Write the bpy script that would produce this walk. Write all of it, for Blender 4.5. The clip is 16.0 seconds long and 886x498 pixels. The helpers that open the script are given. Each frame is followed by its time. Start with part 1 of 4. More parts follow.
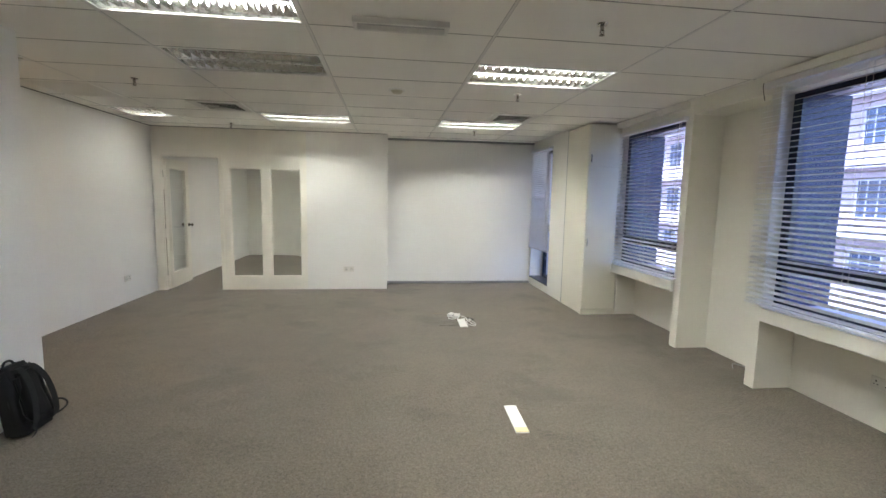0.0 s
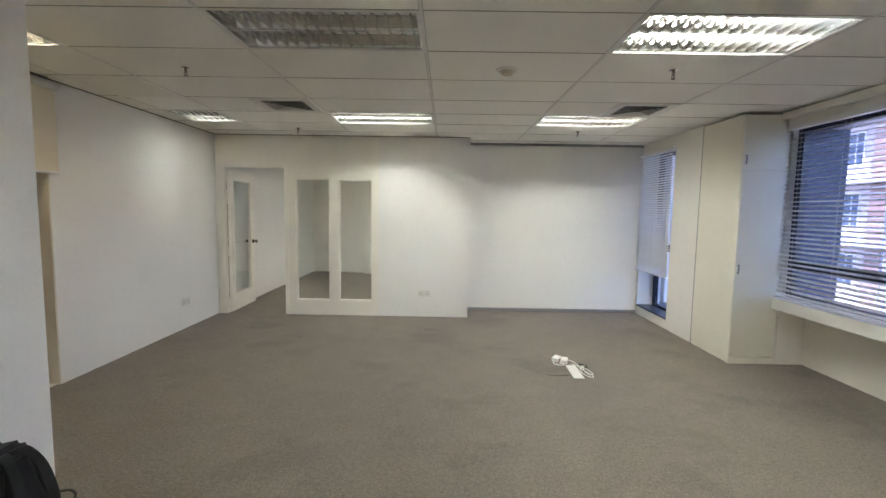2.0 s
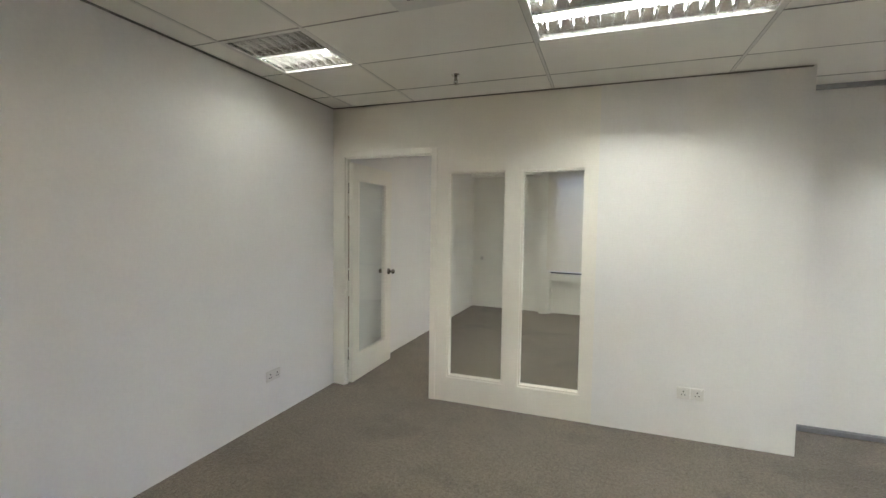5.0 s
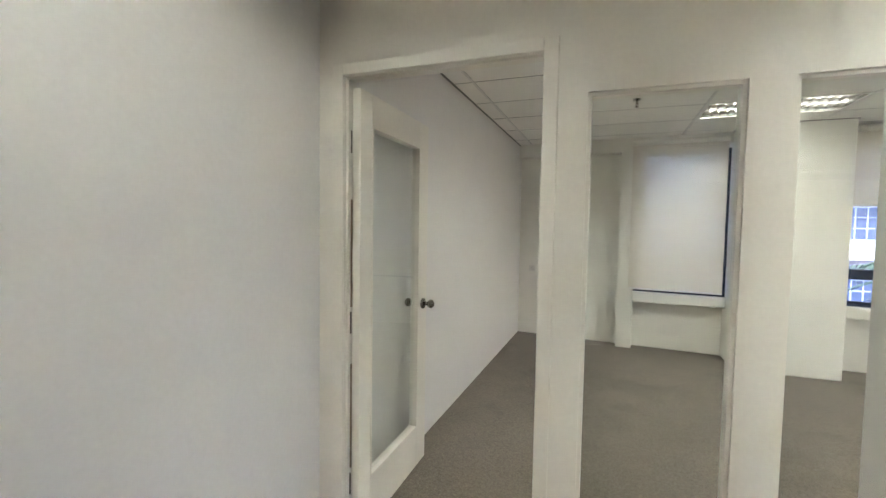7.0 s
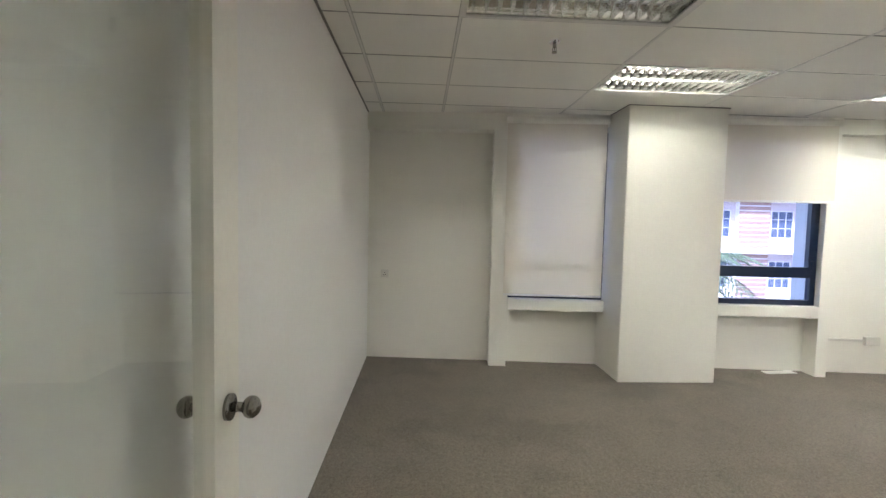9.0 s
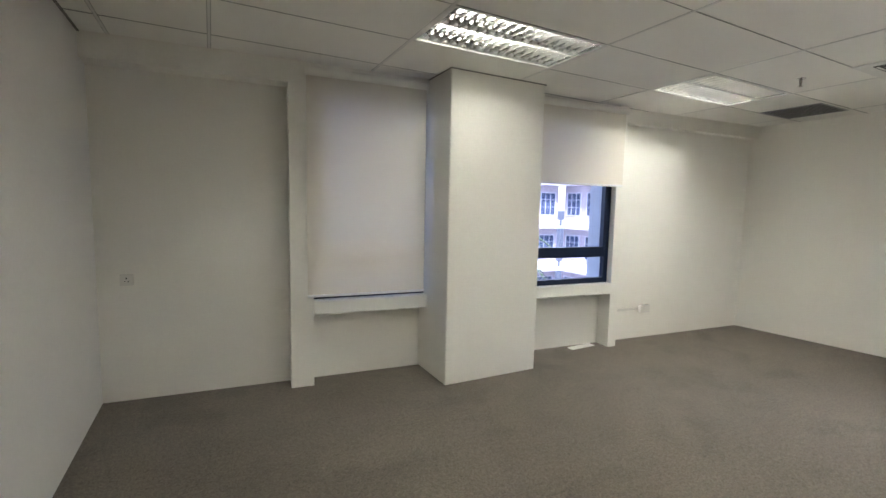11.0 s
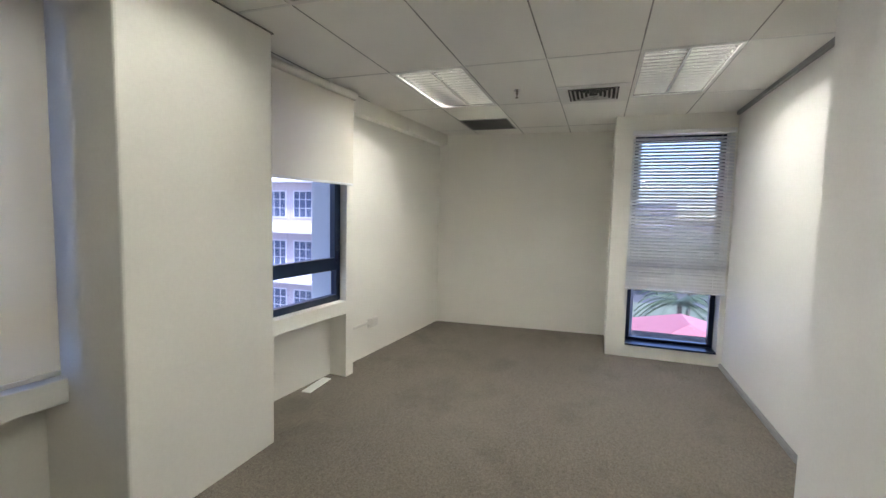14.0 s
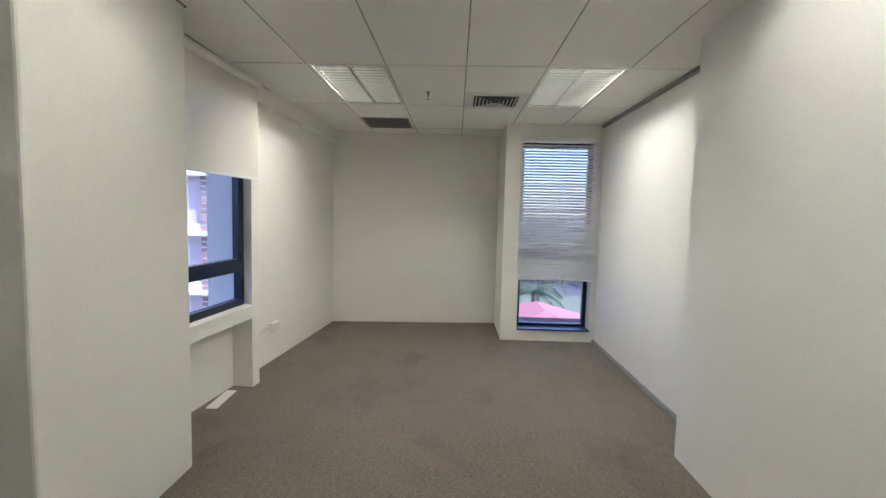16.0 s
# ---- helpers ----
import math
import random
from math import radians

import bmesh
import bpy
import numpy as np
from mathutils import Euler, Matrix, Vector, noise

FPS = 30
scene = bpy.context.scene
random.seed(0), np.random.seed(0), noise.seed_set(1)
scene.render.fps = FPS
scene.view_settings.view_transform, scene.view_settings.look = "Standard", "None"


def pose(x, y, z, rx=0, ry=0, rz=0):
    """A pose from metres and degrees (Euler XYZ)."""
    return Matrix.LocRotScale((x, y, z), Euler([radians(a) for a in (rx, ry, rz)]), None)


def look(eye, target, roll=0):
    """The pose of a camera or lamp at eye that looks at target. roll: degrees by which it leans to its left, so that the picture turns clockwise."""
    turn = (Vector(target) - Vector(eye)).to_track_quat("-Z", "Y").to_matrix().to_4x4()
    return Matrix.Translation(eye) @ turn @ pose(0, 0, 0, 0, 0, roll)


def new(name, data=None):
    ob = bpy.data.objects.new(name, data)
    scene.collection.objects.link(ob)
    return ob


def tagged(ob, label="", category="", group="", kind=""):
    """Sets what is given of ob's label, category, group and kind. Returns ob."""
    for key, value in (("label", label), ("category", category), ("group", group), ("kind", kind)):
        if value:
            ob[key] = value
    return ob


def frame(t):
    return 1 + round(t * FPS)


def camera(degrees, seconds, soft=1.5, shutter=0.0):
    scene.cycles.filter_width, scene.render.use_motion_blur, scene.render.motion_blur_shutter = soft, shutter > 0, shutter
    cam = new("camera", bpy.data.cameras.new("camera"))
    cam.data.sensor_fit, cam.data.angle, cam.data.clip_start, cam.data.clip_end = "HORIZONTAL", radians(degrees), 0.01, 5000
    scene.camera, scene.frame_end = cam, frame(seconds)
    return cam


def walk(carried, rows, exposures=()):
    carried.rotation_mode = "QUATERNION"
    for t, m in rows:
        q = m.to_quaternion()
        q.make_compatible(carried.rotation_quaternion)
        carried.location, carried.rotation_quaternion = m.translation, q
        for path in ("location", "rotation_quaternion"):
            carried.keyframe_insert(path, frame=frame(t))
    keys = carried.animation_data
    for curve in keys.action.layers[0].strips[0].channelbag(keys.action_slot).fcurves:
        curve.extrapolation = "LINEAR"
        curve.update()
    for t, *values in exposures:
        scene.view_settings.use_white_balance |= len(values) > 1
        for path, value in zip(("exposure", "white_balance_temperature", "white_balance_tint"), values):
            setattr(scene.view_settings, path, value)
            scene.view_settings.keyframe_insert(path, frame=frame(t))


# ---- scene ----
cam = camera(90.1, 16.0)
EXPOSURE = [(0, 2.83), (1.5, 2.80), (2.5, 2.74), (3, 2.9), (3.5, 2.92), (4.2, 2.72), (6.3, 2.84), (7, 2.97), (8.5, 2.85), (9.5, 2.62), (12, 2.32), (16, 2.18)]
PATH = [
    (0, (0.024, -0.601, 1.559), (0.269, 1.371, 1.335), 1.1),
    (0.5, (-0.056, -0.472, 1.547), (0.214, 1.499, 1.335), 1.1),
    (1, (-0.082, -0.215, 1.549), (0.128, 1.764, 1.349), 1.1),
    (1.5, (-0.163, 0.129, 1.566), (-0.047, 2.117, 1.381), 1.0),
    (2, (-0.335, 0.533, 1.573), (-0.347, 2.526, 1.399), 0.9),
    (2.5, (-0.466, 0.942, 1.578), (-0.624, 2.929, 1.416), 0.9),
    (3, (-0.515, 1.41, 1.556), (-0.859, 3.375, 1.412), 0.8),
    (3.5, (-0.687, 1.862, 1.562), (-1.144, 3.804, 1.424), 0.9),
    (4, (-0.86, 2.364, 1.559), (-1.409, 4.283, 1.432), 0.9),
    (4.2, (-0.931, 2.573, 1.564), (-1.515, 4.482, 1.441), 0.9),
    (6.3, (-1.948, 4.686, 1.513), (-2.703, 6.535, 1.408), 0.8),
    (6.5, (-2.078, 4.88, 1.527), (-2.829, 6.731, 1.418), 1.0),
    (7, (-2.438, 5.279, 1.508), (-3.143, 7.147, 1.401), 0.9),
    (7.5, (-2.69, 5.72, 1.489), (-3.289, 7.626, 1.386), 1.0),
    (8, (-2.873, 6.114, 1.489), (-3.263, 8.073, 1.385), 1.3),
    (8.5, (-3.007, 6.434, 1.485), (-3.156, 8.426, 1.381), 1.4),
    (9, (-3.059, 6.724, 1.475), (-2.962, 8.719, 1.363), 1.3),
    (9.5, (-3.063, 6.92, 1.489), (-2.726, 8.887, 1.358), 1.3),
    (12, (-2.65, 8.05, 1.535), (-1.361, 9.567, 1.333), 1.4),
    (12.5, (-2.566, 8.249, 1.552), (-1.089, 9.584, 1.359), 1.6),
    (13, (-2.569, 8.464, 1.544), (-0.917, 9.577, 1.363), 1.6),
    (13.5, (-2.571, 8.675, 1.546), (-0.778, 9.544, 1.376), 1.5),
    (14, (-2.512, 8.84, 1.534), (-0.629, 9.496, 1.375), 1.3),
    (14.5, (-2.489, 8.968, 1.533), (-0.554, 9.449, 1.382), 1.4),
    (15, (-2.517, 9.094, 1.543), (-0.549, 9.418, 1.395), 1.3),
    (15.5, (-2.594, 9.233, 1.551), (-0.608, 9.413, 1.405), 1.4),
    (16, (-2.672, 9.277, 1.513), (-0.678, 9.333, 1.361), 1.4),
]
walk(cam, [(t, look(eye, target, roll)) for t, eye, target, roll in PATH], EXPOSURE)

# ---- world, sun ----
SKY, SUN, TUBE = 0.15, 2.2, 20.0
world = bpy.data.worlds.new("sky")
scene.world = world
world.use_nodes = True
wn = world.node_tree.nodes
sky = wn.new("ShaderNodeTexSky")
sky.sky_type = "NISHITA"
sky.sun_disc = False
sky.sun_elevation, sky.sun_rotation = radians(51), radians(215)
world.node_tree.links.new(sky.outputs[0], wn["Background"].inputs[0])
wn["Background"].inputs[1].default_value = SKY
sun_data = bpy.data.lights.new("sun", "SUN")
sun_data.energy, sun_data.angle, sun_data.color = SUN, radians(0.5), (1, 0.95, 0.88)
sun = new("sun", sun_data)
sun.matrix_world = look((0, 0, 30), (14, 20, 0))

C = 2.62          # ceiling height
GROUND = -9.5     # street level


# ---- materials ----
def material(name, base, rough=0.6, metal=0.0, vary=0.06, scale=3.0, fine=60.0, bump=0.05, bump_scale=200.0, emit=None, random_by=False):
    m = bpy.data.materials.new(name)
    m.use_nodes = True
    nt = m.node_tree
    b = nt.nodes["Principled BSDF"]
    b.inputs["Roughness"].default_value, b.inputs["Metallic"].default_value = rough, metal
    co = nt.nodes.new("ShaderNodeTexCoord")
    n1, n2 = nt.nodes.new("ShaderNodeTexNoise"), nt.nodes.new("ShaderNodeTexNoise")
    n1.inputs["Scale"].default_value, n2.inputs["Scale"].default_value = scale, fine
    n1.inputs["Detail"].default_value = 4
    for n in (n1, n2):
        nt.links.new(co.outputs["Object"], n.inputs["Vector"])
    add = nt.nodes.new("ShaderNodeMath")
    add.operation = "ADD"
    nt.links.new(n1.outputs[0], add.inputs[0])
    nt.links.new(n2.outputs[0], add.inputs[1])
    rng = nt.nodes.new("ShaderNodeMapRange")
    rng.inputs[1].default_value, rng.inputs[2].default_value = 0.6, 1.4
    rng.inputs[3].default_value, rng.inputs[4].default_value = 1 - vary, 1 + vary
    nt.links.new(add.outputs[0], rng.inputs[0])
    val = rng.outputs[0]
    if random_by:
        info = nt.nodes.new("ShaderNodeObjectInfo")
        r2 = nt.nodes.new("ShaderNodeMapRange")
        r2.inputs[3].default_value, r2.inputs[4].default_value = 1 - random_by, 1 + random_by
        nt.links.new(info.outputs["Random"], r2.inputs[0])
        mul = nt.nodes.new("ShaderNodeMath")
        mul.operation = "MULTIPLY"
        nt.links.new(val, mul.inputs[0])
        nt.links.new(r2.outputs[0], mul.inputs[1])
        val = mul.outputs[0]
    sc = nt.nodes.new("ShaderNodeVectorMath")
    sc.operation = "SCALE"
    sc.inputs[0].default_value = base
    nt.links.new(val, sc.inputs["Scale"])
    nt.links.new(sc.outputs[0], b.inputs["Base Color"])
    if bump:
        n3 = nt.nodes.new("ShaderNodeTexNoise")
        n3.inputs["Scale"].default_value = bump_scale
        nt.links.new(co.outputs["Object"], n3.inputs["Vector"])
        bp = nt.nodes.new("ShaderNodeBump")
        bp.inputs["Strength"].default_value, bp.inputs["Distance"].default_value = bump, 0.004
        nt.links.new(n3.outputs[0], bp.inputs["Height"])
        nt.links.new(bp.outputs[0], b.inputs["Normal"])
    if emit:
        b.inputs["Emission Color"].default_value = (*emit[0], 1)
        b.inputs["Emission Strength"].default_value = emit[1]
    return m


def glass_material(name, tint, gloss=0.06):
    m = bpy.data.materials.new(name)
    m.use_nodes = True
    nt = m.node_tree
    nt.nodes.remove(nt.nodes["Principled BSDF"])
    tr, gl, mix = nt.nodes.new("ShaderNodeBsdfTransparent"), nt.nodes.new("ShaderNodeBsdfGlossy"), nt.nodes.new("ShaderNodeMixShader")
    lw, pw, fr = nt.nodes.new("ShaderNodeLayerWeight"), nt.nodes.new("ShaderNodeMath"), nt.nodes.new("ShaderNodeMapRange")
    lw.inputs["Blend"].default_value = 0.5
    pw.operation, pw.inputs[1].default_value = "POWER", 4.5
    nt.links.new(lw.outputs["Facing"], pw.inputs[0])
    nt.links.new(pw.outputs[0], fr.inputs[0])
    fr.inputs[3].default_value, fr.inputs[4].default_value = 0.04, 0.9
    tr.inputs[0].default_value, gl.inputs["Roughness"].default_value = (*tint, 1), 0.01
    nt.links.new(fr.outputs[0], mix.inputs[0])
    nt.links.new(tr.outputs[0], mix.inputs[1])
    nt.links.new(gl.outputs[0], mix.inputs[2])
    nt.links.new(mix.outputs[0], nt.nodes["Material Output"].inputs[0])
    return m


def fabric_material(name, base, share, openness):
    m = material(name, base, 0.85, vary=0.03, fine=300, bump=0.1, bump_scale=600)
    nt = m.node_tree
    b = nt.nodes["Principled BSDF"]
    tl, mix = nt.nodes.new("ShaderNodeBsdfTranslucent"), nt.nodes.new("ShaderNodeMixShader")
    tl.inputs[0].default_value = (*base, 1)
    mix.inputs[0].default_value = share
    nt.links.new(b.outputs[0], mix.inputs[1])
    nt.links.new(tl.outputs[0], mix.inputs[2])
    clear, weave = nt.nodes.new("ShaderNodeBsdfTransparent"), nt.nodes.new("ShaderNodeMixShader")
    weave.inputs[0].default_value = openness
    nt.links.new(mix.outputs[0], weave.inputs[1])
    nt.links.new(clear.outputs[0], weave.inputs[2])
    nt.links.new(weave.outputs[0], nt.nodes["Material Output"].inputs[0])
    return m


M_WALL = material("white wall paint", (0.84, 0.82, 0.755), 0.55, vary=0.03, scale=1.3, bump=0.03, bump_scale=60)
M_WALL2 = material("cool white wall paint", (0.83, 0.815, 0.785), 0.5, vary=0.03, scale=1.0, bump=0.03, bump_scale=60)
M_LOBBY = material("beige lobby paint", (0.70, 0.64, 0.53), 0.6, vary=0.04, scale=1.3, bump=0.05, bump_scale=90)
M_TILE = material("mineral ceiling tile", (0.88, 0.865, 0.82), 0.9, vary=0.05, scale=1.2, fine=140, bump=0.25, bump_scale=260)
M_TBAR = material("ceiling grid bar", (0.74, 0.73, 0.70), 0.45, vary=0.05, bump=0)
M_JOINT = material("ceiling joint shadow strip", (0.34, 0.33, 0.31), 0.8, vary=0.6, scale=1.5, fine=12, bump=0)
M_TEE_SHADE = material("grey shadow edge beside tee", (0.40, 0.39, 0.37), 0.7, vary=0.3, bump=0)
M_VOID = material("ceiling void", (0.04, 0.04, 0.04), 0.9, bump=0)
M_TRIM = material("cream trim paint", (0.85, 0.82, 0.74), 0.4, vary=0.03, bump=0.03)
M_FRAME = material("blue black window aluminium", (0.008, 0.017, 0.045), 0.3, 0.2, vary=0.1, bump=0)
M_SLAT = material("white blind slat", (0.80, 0.80, 0.80), 0.4, vary=0.03, bump=0)
M_PLASTIC = material("white plastic", (0.82, 0.81, 0.77), 0.35, vary=0.02, bump=0)
M_SOCKET = material("aged socket plastic", (0.72, 0.70, 0.65), 0.35, vary=0.03, bump=0)
M_CREAM = material("cream laminate", (0.80, 0.77, 0.66), 0.4, vary=0.02, bump=0.02)
M_GREY = material("grey aluminium track", (0.34, 0.34, 0.35), 0.4, 0.6, vary=0.1, bump=0)
M_STEEL = material("satin nickel", (0.30, 0.285, 0.26), 0.22, 1.0, vary=0.05, bump=0)
M_CHROME = material("chrome", (0.75, 0.75, 0.75), 0.12, 1.0, vary=0.03, bump=0)
M_REFLECT = material("louvre aluminium", (0.80, 0.80, 0.79), 0.19, 1.0, vary=0.05, bump=0)
M_HOUSE = material("lamp housing", (0.42, 0.42, 0.41), 0.5, vary=0.03, bump=0)
# Tube strengths differ by row to balance the light on the walls
M_TUBE = material("lit fluorescent tube", (0.9, 0.9, 0.9), 0.4, bump=0, emit=((0.985, 1.0, 0.94), TUBE * 1.15))
M_TUBE_WEST = material("weaker lit fluorescent tube", (0.9, 0.9, 0.9), 0.4, bump=0, emit=((0.985, 1.0, 0.93), TUBE * 0.85))
M_AGED = material("aged cream plastic", (0.60, 0.56, 0.45), 0.45, vary=0.05, bump=0)
M_TUBE_REAR = material("rear room lit fluorescent tube", (0.9, 0.9, 0.9), 0.4, bump=0, emit=((1.0, 0.99, 0.93), TUBE * 1.0))
M_TUBE_DIM = material("dim lit fluorescent tube", (0.9, 0.9, 0.9), 0.4, bump=0, emit=((1.0, 0.99, 0.90), TUBE * 0.40))
M_TUBE_WARM = material("warm lit fluorescent tube", (0.9, 0.9, 0.9), 0.4, bump=0, emit=((1.0, 0.80, 0.55), TUBE * 0.8))
M_TUBE_OFF = material("unlit fluorescent tube", (0.75, 0.75, 0.73), 0.3, bump=0)
M_BLACK = material("black nylon", (0.012, 0.012, 0.014), 0.75, vary=0.25, fine=300, bump=0.4, bump_scale=500)
M_STRAP = material("dark webbing", (0.025, 0.025, 0.028), 0.7, vary=0.2, bump=0.4, bump_scale=600)
M_DARK = material("dark slot", (0.02, 0.02, 0.02), 0.7, bump=0)
M_SHADOW = material("dull grey shadow gap and track", (0.20, 0.19, 0.18), 0.6, vary=0.5, scale=2.0, bump=0)
M_PATCH = material("brushed steel", (0.62, 0.61, 0.60), 0.35, 0.8, vary=0.05, bump=0)
M_HINGE = material("bare wood rebate", (0.34, 0.26, 0.18), 0.7, vary=0.2, bump=0.1)
M_YELLOW = material("yellowed plastic", (0.75, 0.70, 0.42), 0.5, vary=0.08, bump=0)
M_MAT = material("dark green doormat", (0.02, 0.055, 0.04), 0.95, vary=0.2, fine=200, bump=0.5)
M_ENTRY = material("dark brown lobby floor", (0.09, 0.07, 0.055), 0.5, vary=0.15, bump=0.05)
M_BLIND = fabric_material("white roller blind fabric", (0.88, 0.83, 0.73), 0.22, 0.14)
M_BLIND_LOBBY = fabric_material("cream roller blind fabric", (0.80, 0.73, 0.60), 0.15, 0.0)
M_GLASS = glass_material("window glass", (0.78, 0.82, 1.0))
M_CLEAR = glass_material("clear door glass", (0.975, 0.99, 0.98))
M_CLAD = material("dark blue exterior cladding", (0.022, 0.036, 0.10), 0.45, vary=0.12, scale=2.0, bump=0.03)
M_RENDERED = material("pale rendered facade", (0.56, 0.49, 0.50), 0.85, vary=0.06, scale=0.6, fine=8, bump=0.1, bump_scale=30)
M_LEDGE = material("white facade ledge", (0.72, 0.72, 0.73), 0.7, vary=0.05, bump=0)
M_BRICK = material("red brick", (0.36, 0.235, 0.20), 0.9, vary=0.15, bump=0.2, random_by=0.2)
M_OUTGLASS = material("dark facade glass", (0.08, 0.11, 0.17), 0.08, vary=0.2, bump=0)
M_STAIR = material("lilac grey stair tower paint", (0.42, 0.39, 0.47), 0.7, vary=0.15, scale=0.5, bump=0)
M_ROOF = material("red painted roof", (0.46, 0.16, 0.16), 0.6, vary=0.1, bump=0.1)
M_GRASS = material("grass", (0.17, 0.19, 0.12), 0.9, vary=0.3, scale=0.4, fine=6, bump=0.3)
M_ASPHALT = material("street ground", (0.10, 0.10, 0.10), 0.9, vary=0.15, scale=0.2, fine=5, bump=0.1)
M_LEAF = material("palm leaf", (0.085, 0.125, 0.06), 0.6, vary=0.3, bump=0)
M_BARK = material("palm bark", (0.18, 0.15, 0.12), 0.9, vary=0.2, bump=0.4, bump_scale=30)


def carpet_material():
    m = material("grey brown loop carpet", (0.176, 0.152, 0.119), 0.95, vary=0.0, bump=0.9, bump_scale=260)
    nt = m.node_tree
    b = nt.nodes["Principled BSDF"]
    b.inputs["Sheen Weight"].default_value = 0.15
    b.inputs["Specular IOR Level"].default_value = 0.1
    co = nt.nodes["Texture Coordinate"]
    total = None
    for size, weight, detail in ((0.8, 0.34, 4), (4.5, 0.30, 5), (38.0, 0.85, 3), (90.0, 1.45, 2), (240.0, 1.0, 1)):
        n, k = nt.nodes.new("ShaderNodeTexNoise"), nt.nodes.new("ShaderNodeMath")
        n.inputs["Scale"].default_value, n.inputs["Detail"].default_value = size, detail
        nt.links.new(co.outputs["Object"], n.inputs["Vector"])
        k.operation = "MULTIPLY_ADD"
        k.inputs[1].default_value, k.inputs[2].default_value = weight, -weight / 2 + (1.0 if total is None else 0.0)
        nt.links.new(n.outputs[0], k.inputs[0])
        if total is not None:
            a = nt.nodes.new("ShaderNodeMath")
            nt.links.new(total, a.inputs[0])
            nt.links.new(k.outputs[0], a.inputs[1])
            total = a.outputs[0]
        else:
            total = k.outputs[0]
    # flattened, soiled patches with soft ragged outlines
    stain, ramp, mul = nt.nodes.new("ShaderNodeTexNoise"), nt.nodes.new("ShaderNodeMapRange"), nt.nodes.new("ShaderNodeMath")
    stain.inputs["Scale"].default_value, stain.inputs["Detail"].default_value = 1.15, 6
    stain.inputs["Roughness"].default_value = 0.62
    nt.links.new(co.outputs["Object"], stain.inputs["Vector"])
    nt.links.new(stain.outputs[0], ramp.inputs[0])
    ramp.inputs[1].default_value, ramp.inputs[2].default_value = 0.53, 0.62
    ramp.inputs[3].default_value, ramp.inputs[4].default_value = 1.0, 0.82
    mul.operation = "MULTIPLY"
    nt.links.new(total, mul.inputs[0])
    nt.links.new(ramp.outputs[0], mul.inputs[1])
    nt.links.new(mul.outputs[0], [n for n in nt.nodes if n.type == "VECT_MATH"][0].inputs["Scale"])
    return m


M_CARPET = carpet_material()


# ---- mesh helpers ----
def box(bm, x0, x1, y0, y1, z0, z1, bevel=0.0):
    r = bmesh.ops.create_cube(bm, size=1, matrix=Matrix.LocRotScale(((x0 + x1) / 2, (y0 + y1) / 2, (z0 + z1) / 2), None, (abs(x1 - x0), abs(y1 - y0), abs(z1 - z0))))
    if bevel:
        edges = {e for v in r["verts"] for e in v.link_edges}
        bmesh.ops.bevel(bm, geom=list(edges), offset=bevel, segments=2, affect="EDGES", profile=0.5)


def boxes(*args, bevel=0.0):
    bm = bmesh.new()
    for a in args:
        box(bm, *a, bevel=bevel)
    return bm


def cyl(bm, m, r1, r2, depth, seg=16):
    bmesh.ops.create_cone(bm, cap_ends=True, segments=seg, radius1=r1, radius2=r2, depth=depth, matrix=m)


def part(name, bm, mat, parent=None, label="", smooth=False, m=None):
    me = bpy.data.meshes.new(name)
    bm.normal_update()
    bm.to_mesh(me)
    bm.free()
    for mm in (mat if isinstance(mat, (list, tuple)) else (mat,)):
        me.materials.append(mm)
    if smooth:
        for p in me.polygons:
            p.use_smooth = True
    ob = new(name, me)
    if parent is not None:
        ob.parent = parent
    if m is not None:
        ob.matrix_basis = m
    if label:
        ob["label"] = label
    return ob


def thing(name, m, label, category, group="", kind=""):
    ob = new(name)
    ob.empty_display_size = 0.1
    ob.matrix_basis = m
    return tagged(ob, label, category, group, kind)


def share(ob, name, parent, m):
    c = new(name, ob.data)
    c.parent = parent
    c.matrix_basis = m
    return c


def structure(name, bm, mat, label, category, m=None):
    return tagged(part(name, bm, mat, None, m=m), label, category, "", "structure")


def tube(name, pts, r, mat, parent=None, label=""):
    cu = bpy.data.curves.new(name, "CURVE")
    cu.dimensions, cu.bevel_depth, cu.bevel_resolution = "3D", r, 2
    s = cu.splines.new("NURBS")
    s.points.add(len(pts) - 1)
    for p, q in zip(s.points, pts):
        p.co = (*q, 1)
    s.use_endpoint_u, s.order_u = True, 3
    ob = new(name + "_path", cu)
    me = bpy.data.meshes.new_from_object(ob.evaluated_get(bpy.context.evaluated_depsgraph_get()))
    bpy.data.objects.remove(ob)
    me.name = name
    me.materials.append(mat)
    for p in me.polygons:
        p.use_smooth = True
    res = new(name, me)
    if parent is not None:
        res.parent = parent
    if label:
        res["label"] = label
    return res


# ---- floor and shell ----
XL, XR = -3.69, 3.46
floor_ob = structure("floor", boxes((-3.74, 4.0, -3.2, 12.0, -0.12, 0.0)), M_CARPET, "worn grey-brown loop pile office carpet", "floor")
structure("floor_lobby", boxes((-6.6, -3.745, 1.8, 4.5, -0.12, -0.004)), M_ENTRY, "dark brown lobby floor behind the glass door", "floor")
structure("threshold", boxes((-3.79, -3.72, 2.4, 4.275, -0.004, 0.006)), M_TRIM, "worn pale threshold strip between carpet and lobby", "threshold")

